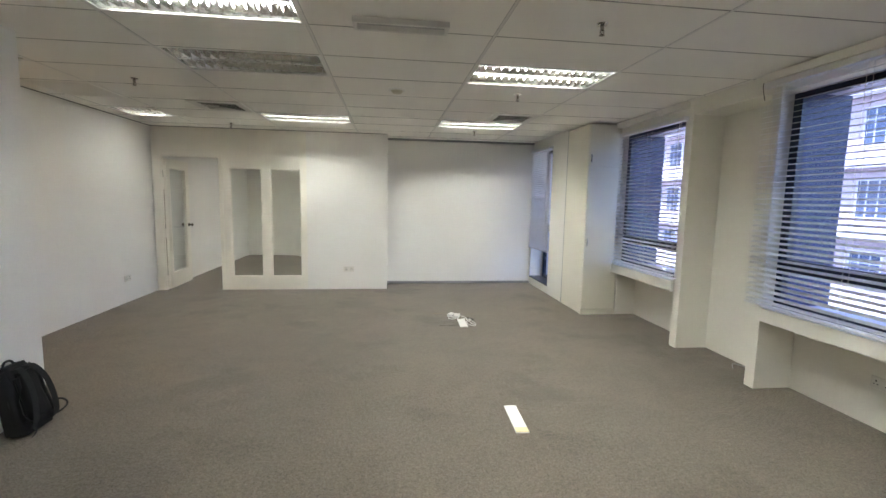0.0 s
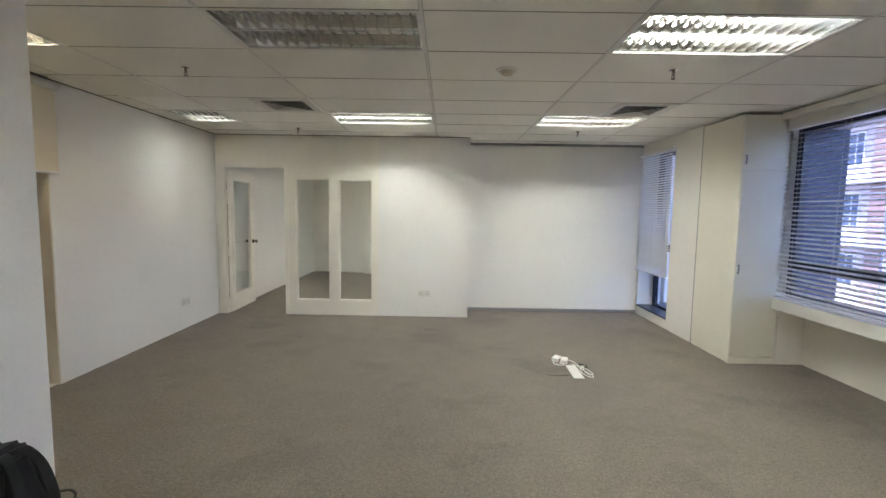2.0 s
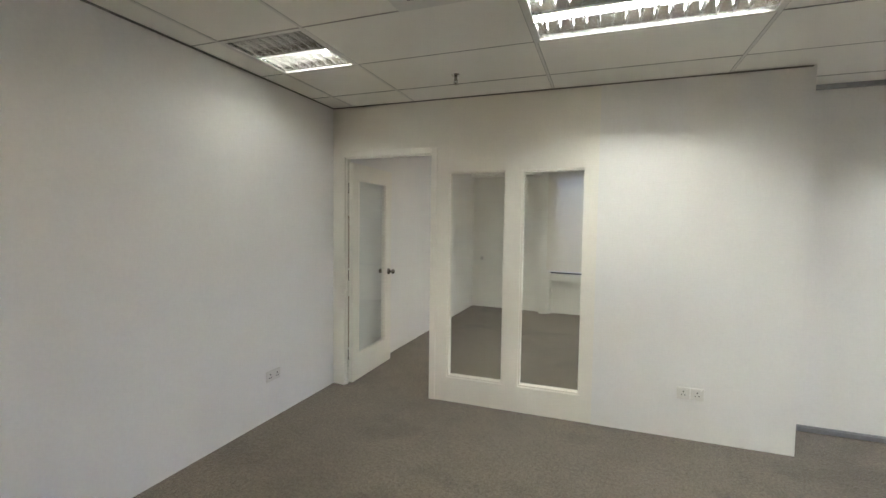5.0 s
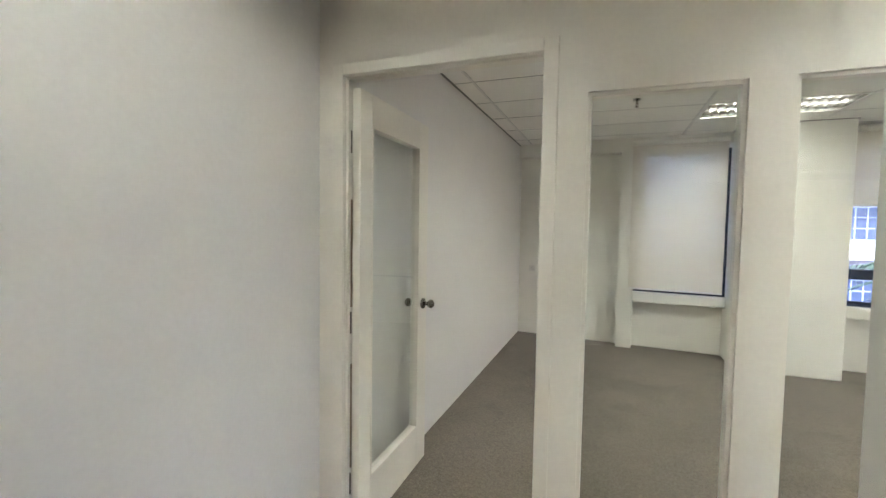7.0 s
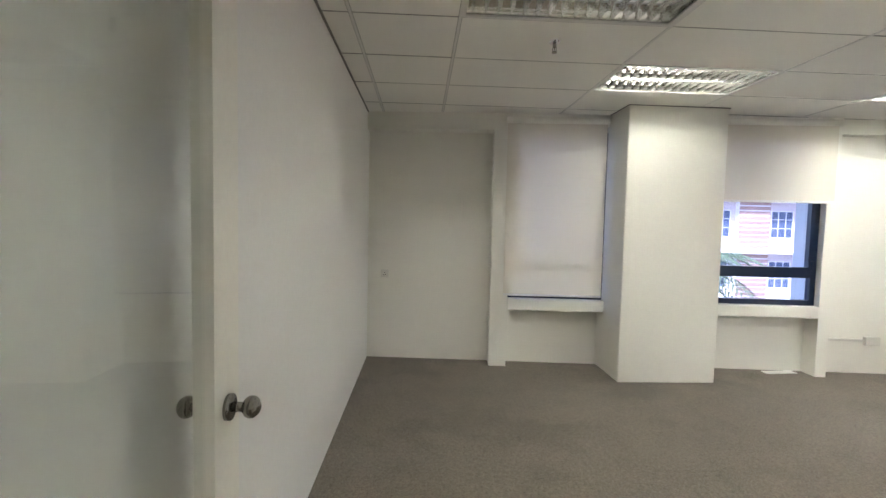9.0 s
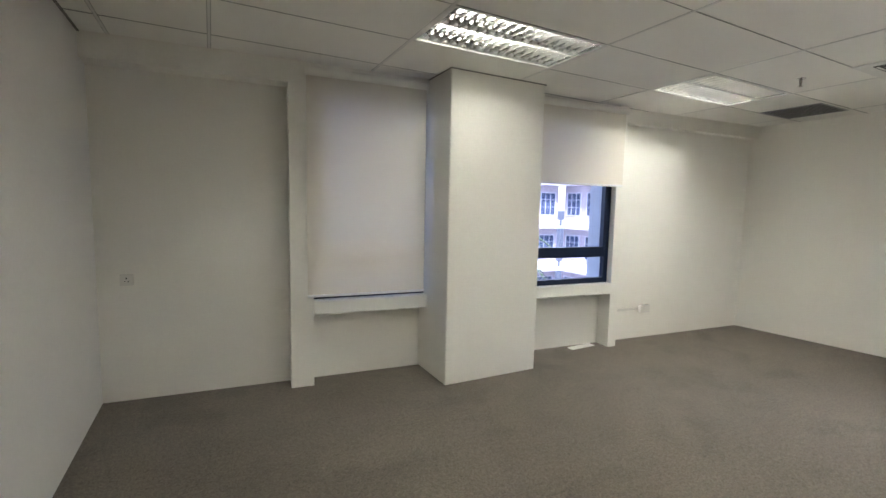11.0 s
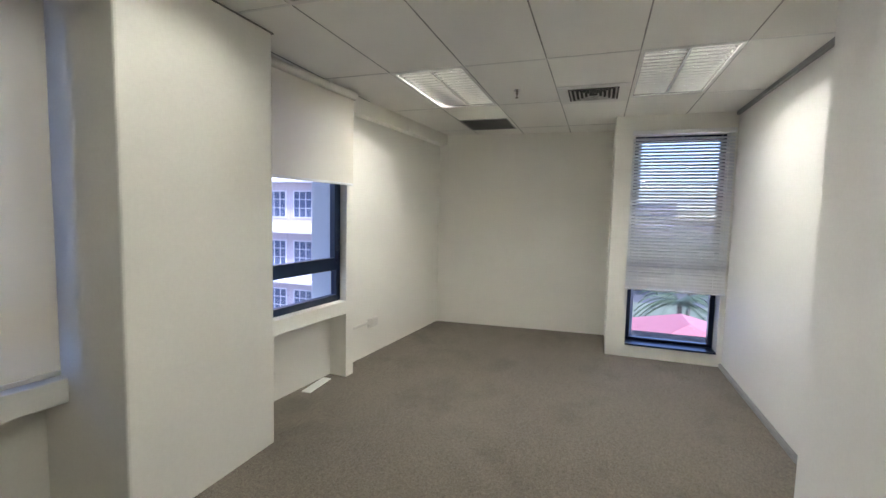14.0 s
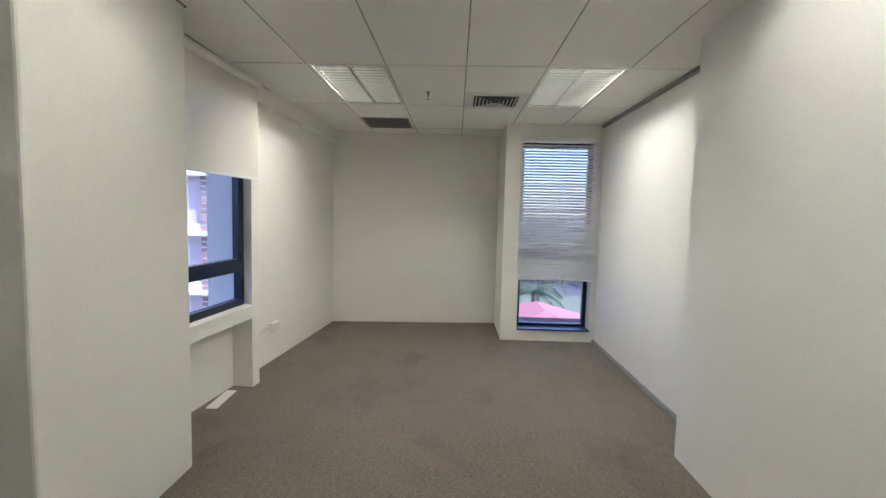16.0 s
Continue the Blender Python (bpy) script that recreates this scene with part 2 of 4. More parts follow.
# main room, west side
structure("wall_west", boxes((-3.89, XL, 4.28, 6.985, 0, 2.75), (-3.89, -3.64, 7.1, 11.9, 0, 2.75), (-3.89, -3.66, 6.985, 7.1, 0, 2.75)), M_WALL2, "plain white painted wall", "wall")
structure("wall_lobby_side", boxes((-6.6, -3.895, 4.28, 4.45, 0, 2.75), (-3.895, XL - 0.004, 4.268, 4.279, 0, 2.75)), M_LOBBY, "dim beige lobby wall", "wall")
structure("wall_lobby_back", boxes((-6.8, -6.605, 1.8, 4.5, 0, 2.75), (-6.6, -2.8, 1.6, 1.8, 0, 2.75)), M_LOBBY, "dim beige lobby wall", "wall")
NW = -2.46
structure("wall_near", boxes((NW - 0.24, NW, -3.2, 2.83, 0, 2.75)), M_WALL2, "white painted wall end beside the entrance", "wall")
structure("wall_south", boxes((NW - 0.24, 3.7, -3.4, -3.2, 0, 2.75)), M_WALL, "plain white wall", "wall")

# partition with door opening and two glazed openings
P0, P1 = 6.985, 7.085
DX0, DX1, DZ = -3.56, -2.69, 2.16
W1, W2, WZ0, WZ1 = (-2.53, -2.035), (-1.905, -1.412), 0.215, 1.998
structure("wall_partition", boxes((XL, DX0, P0, P1, 0, DZ), (XL, -1.32, P0, P1, DZ, 2.75),
    (DX1, -2.615, P0, P0 + 0.010, 0, DZ), (-2.615, W1[0], P0, P1, 0, DZ), (W1[0], W2[1], P0, P1, 0, WZ0), (W1[0], W2[1], P0, P1, WZ1, DZ), (W1[1], W2[0], P0, P1, WZ0, WZ1), (W2[1], -1.32, P0, P1, 0, DZ)),
    M_TRIM, "cream painted glazed partition", "partition")
structure("wall_block", boxes((-1.32, 0.0, P0 - 0.004, 7.5, 0, 2.75), (-1.32, 0.12, 7.5, 7.83, 0, 2.75)), M_WALL2, "white painted wall block", "wall")
structure("wall_alcove", boxes((0.0, 2.9, 7.495, 7.555, 0, 2.75)), M_WALL2, "white folding partition wall with grey tracks", "wall")
for y0, y1, x0 in ((7.462, 7.494, 0.003), (7.556, 7.585, 0.123)):
    structure("baseboard", boxes((x0, 2.70, y0, y1, 0, 0.034), (x0, 2.70, y0 + 0.008, y1 - 0.008, 0.034, 0.042)), M_GREY, "grey aluminium floor track", "track")
    structure("trim", boxes((x0, 2.70, y0, y1, C - 0.035, C - 0.002)), M_GREY, "grey aluminium ceiling track", "track")

# east wall of the main room: ribs, window recesses, panels
XI, XF = 3.46, 3.12
WA, WB = (1.32, 2.67), (3.82, 5.13)
SILL0, SILL1, HEAD = 0.60, 0.72, 2.45
east = [(XI, 3.7, -3.2, 1.2, 0, 2.75)]
for a, b in (WA, WB):
    east += [(XI, 3.7, a, b, 0, SILL0), (XI - 0.06, 3.7, a, b, HEAD, 2.75)]
east += [(XF, 3.7, 1.20, WA[0], 0, 2.75), (XF, 3.7, WA[1], 2.77, 0, 2.75), (XF, 3.7, 3.71, WB[0], 0, 2.75), (XI + 0.015, 3.7, 2.77, 3.71, 0, 2.75)]
east += [(XF, XI - 0.06, WA[0], WA[1], HEAD + 0.05, 2.75), (XF, XI - 0.06, WB[0], WB[1], HEAD + 0.02, 2.75), (XI, 3.7, WB[1], 6.0, 0, 2.75)]
east += [(XF + 0.004, XI + 0.015, 2.77, 3.71, 2.47, 2.75)]     # beam between the ribs
structure("wall_east", boxes(*east), M_WALL, "cream white wall with window ribs", "wall")
for a, b in (WA, WB):
    structure("window_sill", boxes((XF - 0.03, 3.66, a - 0.0, b, SILL0, SILL1), bevel=0.006), M_WALL, "thick white painted window sill", "sill")
for a, b in (WA, WB):     # outer window reveals
    structure("exterior_cladding", boxes((3.30, 3.74, b - 0.012, b - 0.002, SILL1 - 0.05, HEAD), (3.30, 3.74, a + 0.002, a + 0.012, SILL1 - 0.05, HEAD)), M_CLAD, "dark blue cladding of the outer window reveal", "cladding")
# alcove window wall and the box of the rear room's window
AW, BW = (6.5, 7.43), (7.61, 8.50)
X2 = 2.69
structure("wall_alcove_east", boxes((X2, 3.05, 5.875, AW[0], 0, 2.75), (X2, 3.05, AW[0], AW[1], 0, 0.13), (X2, 3.05, AW[0], AW[1], 2.47, 2.75), (X2, 3.05, AW[1], 7.494, 0, 2.75),
    (2.905, 3.05, 7.495, 7.555, 0, 2.75)), M_WALL, "cream white wall round a tall window", "wall")
structure("wall_window_box", boxes((X2 + 0.02, 3.05, 7.556, BW[0], 0, 2.75), (X2 + 0.02, 3.05, BW[0], BW[1], 0, 0.13), (X2 + 0.02, 3.05, BW[0], BW[1], 2.43, 2.75), (X2 + 0.02, 3.6, BW[1], 8.70, 0, 2.75)),
    M_WALL, "white boxed-out wall round a tall window", "wall")

# slanted facade of the rear room: u runs along it, v outwards
ANG = -4.96
FAC = pose(-3.64, 11.57, 0, 0, 0, ANG)
CS = math.cos(radians(ANG))
def u_of(x):
    return (x + 3.64) / CS
U1, U2 = (u_of(-2.14), u_of(-1.15)), (u_of(-0.25), u_of(1.00))
UE = u_of(3.42)
north = [(-0.1, U1[0], 0, 0.22, 0, 2.75), (U1[0], U1[1], 0, 0.22, 0, SILL0), (U1[0], U1[1], 0, 0.22, HEAD, 2.75), (U1[1], U2[0], 0, 0.22, 0, 2.75),
    (U2[0], U2[1], 0, 0.22, 0, SILL0), (U2[0], U2[1], 0, 0.22, HEAD, 2.75), (U2[1], UE + 0.3, 0, 0.22, 0, 2.75),
    (U1[0] - 0.18, U1[0], -0.18, 0, 0, 2.75), (U2[1], U2[1] + 0.11, -0.18, 0, 0, 2.75),
    (-0.02, U1[0] - 0.18, -0.178, 0, 2.45, 2.75), (U1[0], U2[1], -0.16, 0, 2.50, 2.75), (U2[1] + 0.11, UE, -0.10, 0, 2.47, 2.75)]
structure("wall_north", boxes(*north), M_WALL, "cream white outer wall with window ribs", "wall", FAC)
for a, b in (U1, U2):
    tagged(part("window_sill", boxes((a + 0.002, b - 0.002, -0.185, 0.1, SILL0, SILL1), bevel=0.006), M_WALL, m=FAC), "thick white painted window sill", "sill", "", "structure")
structure("wall_column", boxes((-1.165, -0.21, 10.79, 11.50, 0, 2.75), bevel=0.012), M_WALL, "white painted square column", "column")
structure("wall_rear_east", boxes((0, 0.2, -2.6, 0.1, 0, 2.75)), M_WALL, "plain cream white wall", "wall", pose(3.37, 10.96, 0, 0, 0, 4.7))


# ---- ceiling ----
GX = [-3.475, -2.87, -1.675, -0.485, 0.705, 1.90, 3.09]
GY1 = [-3.2, -2.44, -1.84, -1.24, -0.64, -0.04, 0.56, 1.16, 1.76, 2.36, 2.96, 3.56, 4.20, 4.86, 5.46, 6.05, 6.65, 7.25, 7.495]
GY2 = [7.556, 8.03, 8.63, 9.23, 9.83, 10.43, 11.03, 11.9]


def ceiling_mesh(name, gy, x0, x1, holes, label):
    xs = [x0] + [g for g in GX if x0 + 0.05 < g < x1 - 0.05] + [x1]
    verts, faces, mats = [], [], []
    def add(a, b, c, d, e, f, mi):
        n = len(verts)
        verts.extend([(a, c, e), (b, c, e), (b, d, e), (a, d, e), (a, c, f), (b, c, f), (b, d, f), (a, d, f)])
        for q in ((3, 2, 1, 0), (4, 5, 6, 7), (0, 1, 5, 4), (1, 2, 6, 5), (2, 3, 7, 6), (3, 0, 4, 7)):
            faces.append([n + k for k in q])
            mats.append(mi)
    rnd = random.Random(5)
    for i in range(len(xs) - 1):
        for j in range(len(gy) - 1):
            if any(abs(xs[i] - hx) < 0.02 and abs(gy[j] - hy) < 0.02 for hx, hy in holes):
                continue
            dz = rnd.uniform(0, 0.0025)
            add(xs[i] + 0.012, xs[i + 1] - 0.012, gy[j] + 0.0045, gy[j + 1] - 0.0045, C + dz, C + 0.02, 0)
    for g in xs[1:-1]:
        add(g - 0.008, g + 0.008, gy[0], gy[-1], C - 0.001, C + 0.001, 1)
        # Grey strip wider than the bar paints the shadow edges beside it
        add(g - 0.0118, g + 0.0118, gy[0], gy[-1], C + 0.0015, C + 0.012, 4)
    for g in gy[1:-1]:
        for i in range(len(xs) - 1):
            # Dark strip level with the tile faces paints the joint's shadow
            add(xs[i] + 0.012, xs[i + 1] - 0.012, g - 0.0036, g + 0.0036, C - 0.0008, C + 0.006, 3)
    # Near-black sheet stands for the darkness above the tiles
    add(xs[0] - 0.3, xs[-1] + 0.3, gy[0] - 0.02, gy[-1] + 0.02, C + 0.14, C + 0.2, 2)
    me = bpy.data.meshes.new(name)
    me.from_pydata(verts, [], faces)
    for m in (M_TILE, M_TBAR, M_VOID, M_JOINT, M_TEE_SHADE):
        me.materials.append(m)
    me.polygons.foreach_set("material_index", mats)
    return tagged(new(name, me), label, "ceiling", "", "structure")


# First two lamps are out of view, added to brighten south-facing ribs and ceiling.
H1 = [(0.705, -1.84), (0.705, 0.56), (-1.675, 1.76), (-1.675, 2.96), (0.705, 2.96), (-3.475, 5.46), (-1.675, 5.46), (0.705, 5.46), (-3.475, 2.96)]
# First lamp is unseen, added to light the wall block's top, completing the grid.
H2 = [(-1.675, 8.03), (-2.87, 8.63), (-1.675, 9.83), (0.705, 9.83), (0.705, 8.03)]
ceiling_mesh("ceiling", GY1, XL, 3.47, H1, "aged off-white mineral tile ceiling in a metal grid")
ceiling_mesh("ceiling_rear", GY2, -3.64, 3.6, H2, "aged off-white mineral tile ceiling in a metal grid")
structure("ceiling_lobby", boxes((-6.6, XL - 0.02, 1.8, 4.28, C, C + 0.1)), M_TILE, "plain lobby ceiling", "ceiling")
structure("roof_slab", boxes((-7, 4.4, -3.6, 12.6, 2.86, 3.05)), M_LEDGE, "concrete floor slab above", "slab")


# Dark strips paint the shadow gap where walls and column meet the ceiling.
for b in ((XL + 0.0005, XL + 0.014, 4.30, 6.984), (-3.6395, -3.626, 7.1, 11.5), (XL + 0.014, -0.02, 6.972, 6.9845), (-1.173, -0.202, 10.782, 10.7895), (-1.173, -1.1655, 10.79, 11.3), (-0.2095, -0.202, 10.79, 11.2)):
    structure("trim", boxes((b[0], b[1], b[2], b[3], C - 0.009, C - 0.0015)), M_SHADOW, "dark strip painting the shadow gap between wall and ceiling", "edge angle")


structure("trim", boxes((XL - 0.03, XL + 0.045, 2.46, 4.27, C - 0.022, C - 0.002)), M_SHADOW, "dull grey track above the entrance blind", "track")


# ---- ceiling lights ----
def ceiling_light(x, y, w, d, lit, blades, glow=M_TUBE):
    t = thing("ceiling_light", pose(x, y, C), "recessed fluorescent ceiling light with mirrored louvres, " + ("lit" if any(lit) else "switched off"), "ceiling light", "recessed ceiling lights")
    e = 0.027
    part("frame", boxes((0.003, w - 0.003, 0.003, e, -0.003, 0.003), (0.003, w - 0.003, d - e, d - 0.003, -0.003, 0.003), (0.003, e, e, d - e, -0.003, 0.003), (w - e, w - 0.003, e, d - e, -0.003, 0.003)), M_TBAR, t)
    part("housing", boxes((0.01, w - 0.01, 0.01, d - 0.01, 0.095, 0.10), (0.008, 0.012, 0.01, d - 0.01, 0.012, 0.095), (w - 0.012, w - 0.008, 0.01, d - 0.01, 0.012, 0.095), (0.012, w - 0.012, 0.008, 0.012, 0.012, 0.095), (0.012, w - 0.012, d - 0.012, d - 0.008, 0.012, 0.095)), M_HOUSE, t)
    rows = 2
    rw = (d - 0.05) / rows
    bm = bmesh.new()
    seg = 6
    for k in range(rows):      # curved side reflectors of each row
        y0, y1 = 0.025 + k * rw, 0.025 + (k + 1) * rw
        for s, ya in ((1, y0 + 0.004), (-1, y1 - 0.004)):
            prev = None
            for i in range(seg + 1):
                q = i / seg
                yy, zz = ya + s * 0.055 * q * q, 0.006 + 0.066 * q
                a, b = bm.verts.new((0.02, yy, zz)), bm.verts.new((w - 0.02, yy, zz))
                if prev:
                    bm.faces.new((prev[0], prev[1], b, a))
                prev = (a, b)
    part("reflector", bm, M_REFLECT, t, "mirrored aluminium reflector", smooth=True)
    for xe in (0.029, w - 0.031):
        part("end_plate", boxes((xe, xe + 0.002, 0.03, d / 2 - 0.01, 0.004, 0.07), (xe, xe + 0.002, d / 2 + 0.01, d - 0.03, 0.004, 0.07)), M_REFLECT, t)
    part("divider", boxes((0.015, w - 0.015, d / 2 - 0.007, d / 2 + 0.007, 0.003, 0.010)), M_REFLECT, t)
    mesh = None
    n = blades
    for k in range(rows):
        yc = 0.025 + (k + 0.5) * rw
        bt = bmesh.new()
        cyl(bt, pose(w / 2, yc, 0.058, 0, 90, 0), 0.014, 0.014, w - 0.09, 10)
        part("tube", bt, glow if lit[k] else M_TUBE_OFF, t, "glowing white tube" if lit[k] else "unlit tube", smooth=True)
        for i in range(n):
            xx = 0.03 + (w - 0.06) * (i + 0.5) / n
            if mesh is None:
                bl = bmesh.new()
                h = rw / 2 - 0.012
                pts = [(-0.009, 0.042), (-0.0035, 0.02), (0, 0.006), (0.0035, 0.02), (0.009, 0.042)]
                va = [bl.verts.new((px, -h, pz)) for px, pz in pts]
                vb = [bl.verts.new((px, h, pz)) for px, pz in pts]
                for a in range(5):
                    bl.faces.new((va[a], va[(a + 1) % 5], vb[(a + 1) % 5], vb[a]))
                bl.faces.new(va[::-1]); bl.faces.new(vb)
                mesh = part("louvre_blade", bl, M_REFLECT, t, m=pose(xx, yc, 0))
            else:
                share(mesh, "louvre_blade", t, pose(xx, yc, 0))
    return t


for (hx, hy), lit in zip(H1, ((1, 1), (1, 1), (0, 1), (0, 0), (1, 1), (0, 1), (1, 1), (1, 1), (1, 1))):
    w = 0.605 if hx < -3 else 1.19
    ceiling_light(hx, hy, w, 0.6, lit, 8 if w < 1 else 16, M_TUBE_WARM if hy == 2.96 and hx < -3 else M_TUBE_WEST if hx < 0 else M_TUBE)
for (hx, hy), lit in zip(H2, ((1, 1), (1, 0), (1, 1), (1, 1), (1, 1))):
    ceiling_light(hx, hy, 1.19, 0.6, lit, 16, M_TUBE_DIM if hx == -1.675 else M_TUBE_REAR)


# ---- ceiling fittings ----
def sprinkler(x, y):
    t = thing("sprinkler", pose(x, y, C), "small chrome fire sprinkler hanging from the ceiling", "sprinkler", "ceiling sprinklers")
    bm = bmesh.new()
    cyl(bm, pose(0, 0, -0.004), 0.03, 0.036, 0.008, 18)
    part("escutcheon", bm, M_CHROME, t)
    bm = bmesh.new()
    cyl(bm, pose(0, 0, -0.022), 0.011, 0.011, 0.028, 10)
    box(bm, -0.013, -0.009, -0.003, 0.003, -0.062, -0.036)
    box(bm, 0.009, 0.013, -0.003, 0.003, -0.062, -0.036)
    cyl(bm, pose(0, 0, -0.048), 0.003, 0.003, 0.026, 8)
    part("body", bm, M_STEEL, t)
    bm = bmesh.new()
    cyl(bm, pose(0, 0, -0.064), 0.017, 0.014, 0.004, 14)
    part("deflector", bm, M_STEEL, t)


for x, y in ((1.29, 2.05), (-2.33, 3.98), (1.31, 3.88), (-2.30, 6.45), (1.35, 6.38), (-2.26, 9.5), (1.42, 9.56)):
    sprinkler(x, y)


def air_diffuser(x, y, w=0.59):
    t = thing("ceiling_vent", pose(x, y, C), "square cream four-way air diffuser with stepped blades", "air vent", "ceiling vents")
    # Black sheet close behind the blades paints the shade between them
    part("backing", boxes((0.085, w - 0.085, 0.085, w - 0.085, -0.006, -0.003)), M_DARK, t)
    part("frame", boxes((0, w, 0, 0.085, -0.009, -0.001), (0, w, w - 0.085, w, -0.009, -0.001), (0, 0.085, 0.085, w - 0.085, -0.009, -0.001), (w - 0.085, w, 0.085, w - 0.085, -0.009, -0.001)), M_TBAR, t)
    for k in range(5):
        a, r = 0.1 + k * 0.036, 0.008
        bm = bmesh.new()
        lo, hi = a, w - a
        outer = [(lo, lo), (hi, lo), (hi, hi), (lo, hi)]
        inner = [(lo + 0.013, lo + 0.013), (hi - 0.013, lo + 0.013), (hi - 0.013, hi - 0.013), (lo + 0.013, hi - 0.013)]
        vo = [bm.verts.new((*p, -0.0125)) for p in outer]
        vi = [bm.verts.new((*p, -0.0085)) for p in inner]
        for i in range(4):
            bm.faces.new((vo[i], vo[(i + 1) % 4], vi[(i + 1) % 4], vi[i]))
        bmesh.ops.solidify(bm, geom=bm.faces[:], thickness=0.002)
        part("slat", bm, M_TBAR, t)


def grille(x, y, w, d, mat, back, label, n):
    t = thing("ceiling_grille", pose(x, y, C), label, "air grille")
    part("backing", boxes((0.01, w - 0.01, 0.01, d - 0.01, -0.004, -0.003)), back, t)
    part("frame", boxes((0, w, 0, 0.02, -0.008, -0.001), (0, w, d - 0.02, d, -0.008, -0.001), (0, 0.02, 0.02, d - 0.02, -0.008, -0.001), (w - 0.02, w, 0.02, d - 0.02, -0.008, -0.001)), mat, t)
    first = None
    for i in range(n):
        yy = 0.03 + (d - 0.06) * (i + 0.5) / n
        if first is None:
            first = part("slat", boxes((0.02, w - 0.02, -0.004, 0.004, -0.008, -0.005)), mat, t, m=pose(0, yy, 0))
        else:
            share(first, "slat", t, pose(0, yy, 0))


air_diffuser(-2.265, 4.865)
air_diffuser(1.305, 4.865)
air_diffuser(1.40, 8.64, 0.585)
grille(-3.47, 4.26, 0.595, 0.6, M_TILE, M_TBAR, "dusty cream slatted return air grille", 26)
grille(2.50, 9.86, 0.585, 0.55, M_GREY, M_DARK, "dark slatted return air grille", 16)
t = thing("smoke_detector", pose(0.1, 3.92, C), "round cream smoke detector on the ceiling", "smoke detector")
bm = bmesh.new(); cyl(bm, pose(0, 0, -0.006), 0.075, 0.085, 0.012, 28); part("base", bm, M_TBAR, t)
bm = bmesh.new(); cyl(bm, pose(0, 0, -0.024), 0.04, 0.06, 0.024, 28); part("head", bm, M_AGED, t, "yellowed sensor head")
t = thing("emergency_light", pose(-0.195, 2.175, C), "recessed rectangular emergency light with a dull diffuser", "emergency light")
part("frame", boxes((0, 0.58, 0, 0.02, -0.034, -0.001), (0, 0.58, 0.12, 0.14, -0.034, -0.001), (0, 0.02, 0.02, 0.12, -0.034, -0.001), (0.56, 0.58, 0.02, 0.12, -0.034, -0.001)), M_TBAR, t)
part("diffuser", boxes((0.02, 0.56, 0.02, 0.12, -0.006, -0.001)), M_HOUSE, t, "grey translucent cover")


# ---- windows ----
def window(name, m, w, z0, z1, transom, label, fw=0.055, sash=0.0):
    t = tagged(thing(name, m, label, "window"), kind="structure")
    part("window_frame", boxes((0, fw, 0, 0.06, z0, z1), (w - fw, w, 0, 0.06, z0, z1), (fw, w - fw, 0, 0.06, z0, z0 + fw), (fw, w - fw, 0, 0.06, z1 - fw, z1)), M_FRAME, t)
    part("transom", boxes((fw, w - fw, -0.01, 0.06, transom - 0.055, transom + 0.055), bevel=0.004), M_FRAME, t)
    if sash:
        part("sash", boxes((fw, fw + sash, -0.008, 0.045, transom + 0.055, z1 - fw), (w - fw - sash, w - fw, -0.008, 0.045, transom + 0.055, z1 - fw)), M_FRAME, t)
        part("handle", boxes((w - fw - 0.02, w - fw + 0.005, -0.03, -0.008, transom + 0.02, transom + 0.12), bevel=0.004), M_FRAME, t)
    for a, b in ((z0 + fw, transom - 0.055), (transom + 0.055, z1 - fw)):
        p = part("pane", boxes((fw, w - fw, 0.028, 0.034, a, b)), M_GLASS, t)
        p.visible_shadow = False
    return t


def east_m(x, y1):     # local x runs towards -y, local y outwards
    return pose(x, y1, 0, 0, 0, -90)


window("window_1", east_m(3.23, WA[1]), WA[1] - WA[0], SILL1, HEAD, 1.07, "dark blue-black aluminium window above a deep sill", sash=0.03)
window("window_2", east_m(3.23, WB[1]), WB[1] - WB[0], SILL1, HEAD, 1.07, "dark blue-black aluminium window above a deep sill", sash=0.03)
window("window_3", east_m(2.93, AW[1]), AW[1] - AW[0], 0.13, 2.47, 1.07, "tall dark aluminium window with a low sill", fw=0.05)
window("window_4", east_m(2.90, BW[1]), BW[1] - BW[0], 0.13, 2.43, 1.07, "tall dark aluminium window with a low sill", fw=0.05)
for n, (a, b) in (("window_5", U1), ("window_6", U2)):
    window(n, FAC @ pose(a, -0.11, 0), b - a, SILL1, HEAD, 1.06, "dark blue-black aluminium window behind a roller blind", sash=0.035)
for y0, y1, x0 in ((*AW, X2), (*BW, X2 + 0.02)):
    structure("window_sill", boxes((x0 - 0.012, 2.90, y0 + 0.003, y1 - 0.003, 0.131, 0.15), bevel=0.003), M_FRAME, "dark polished window sill slab", "sill")


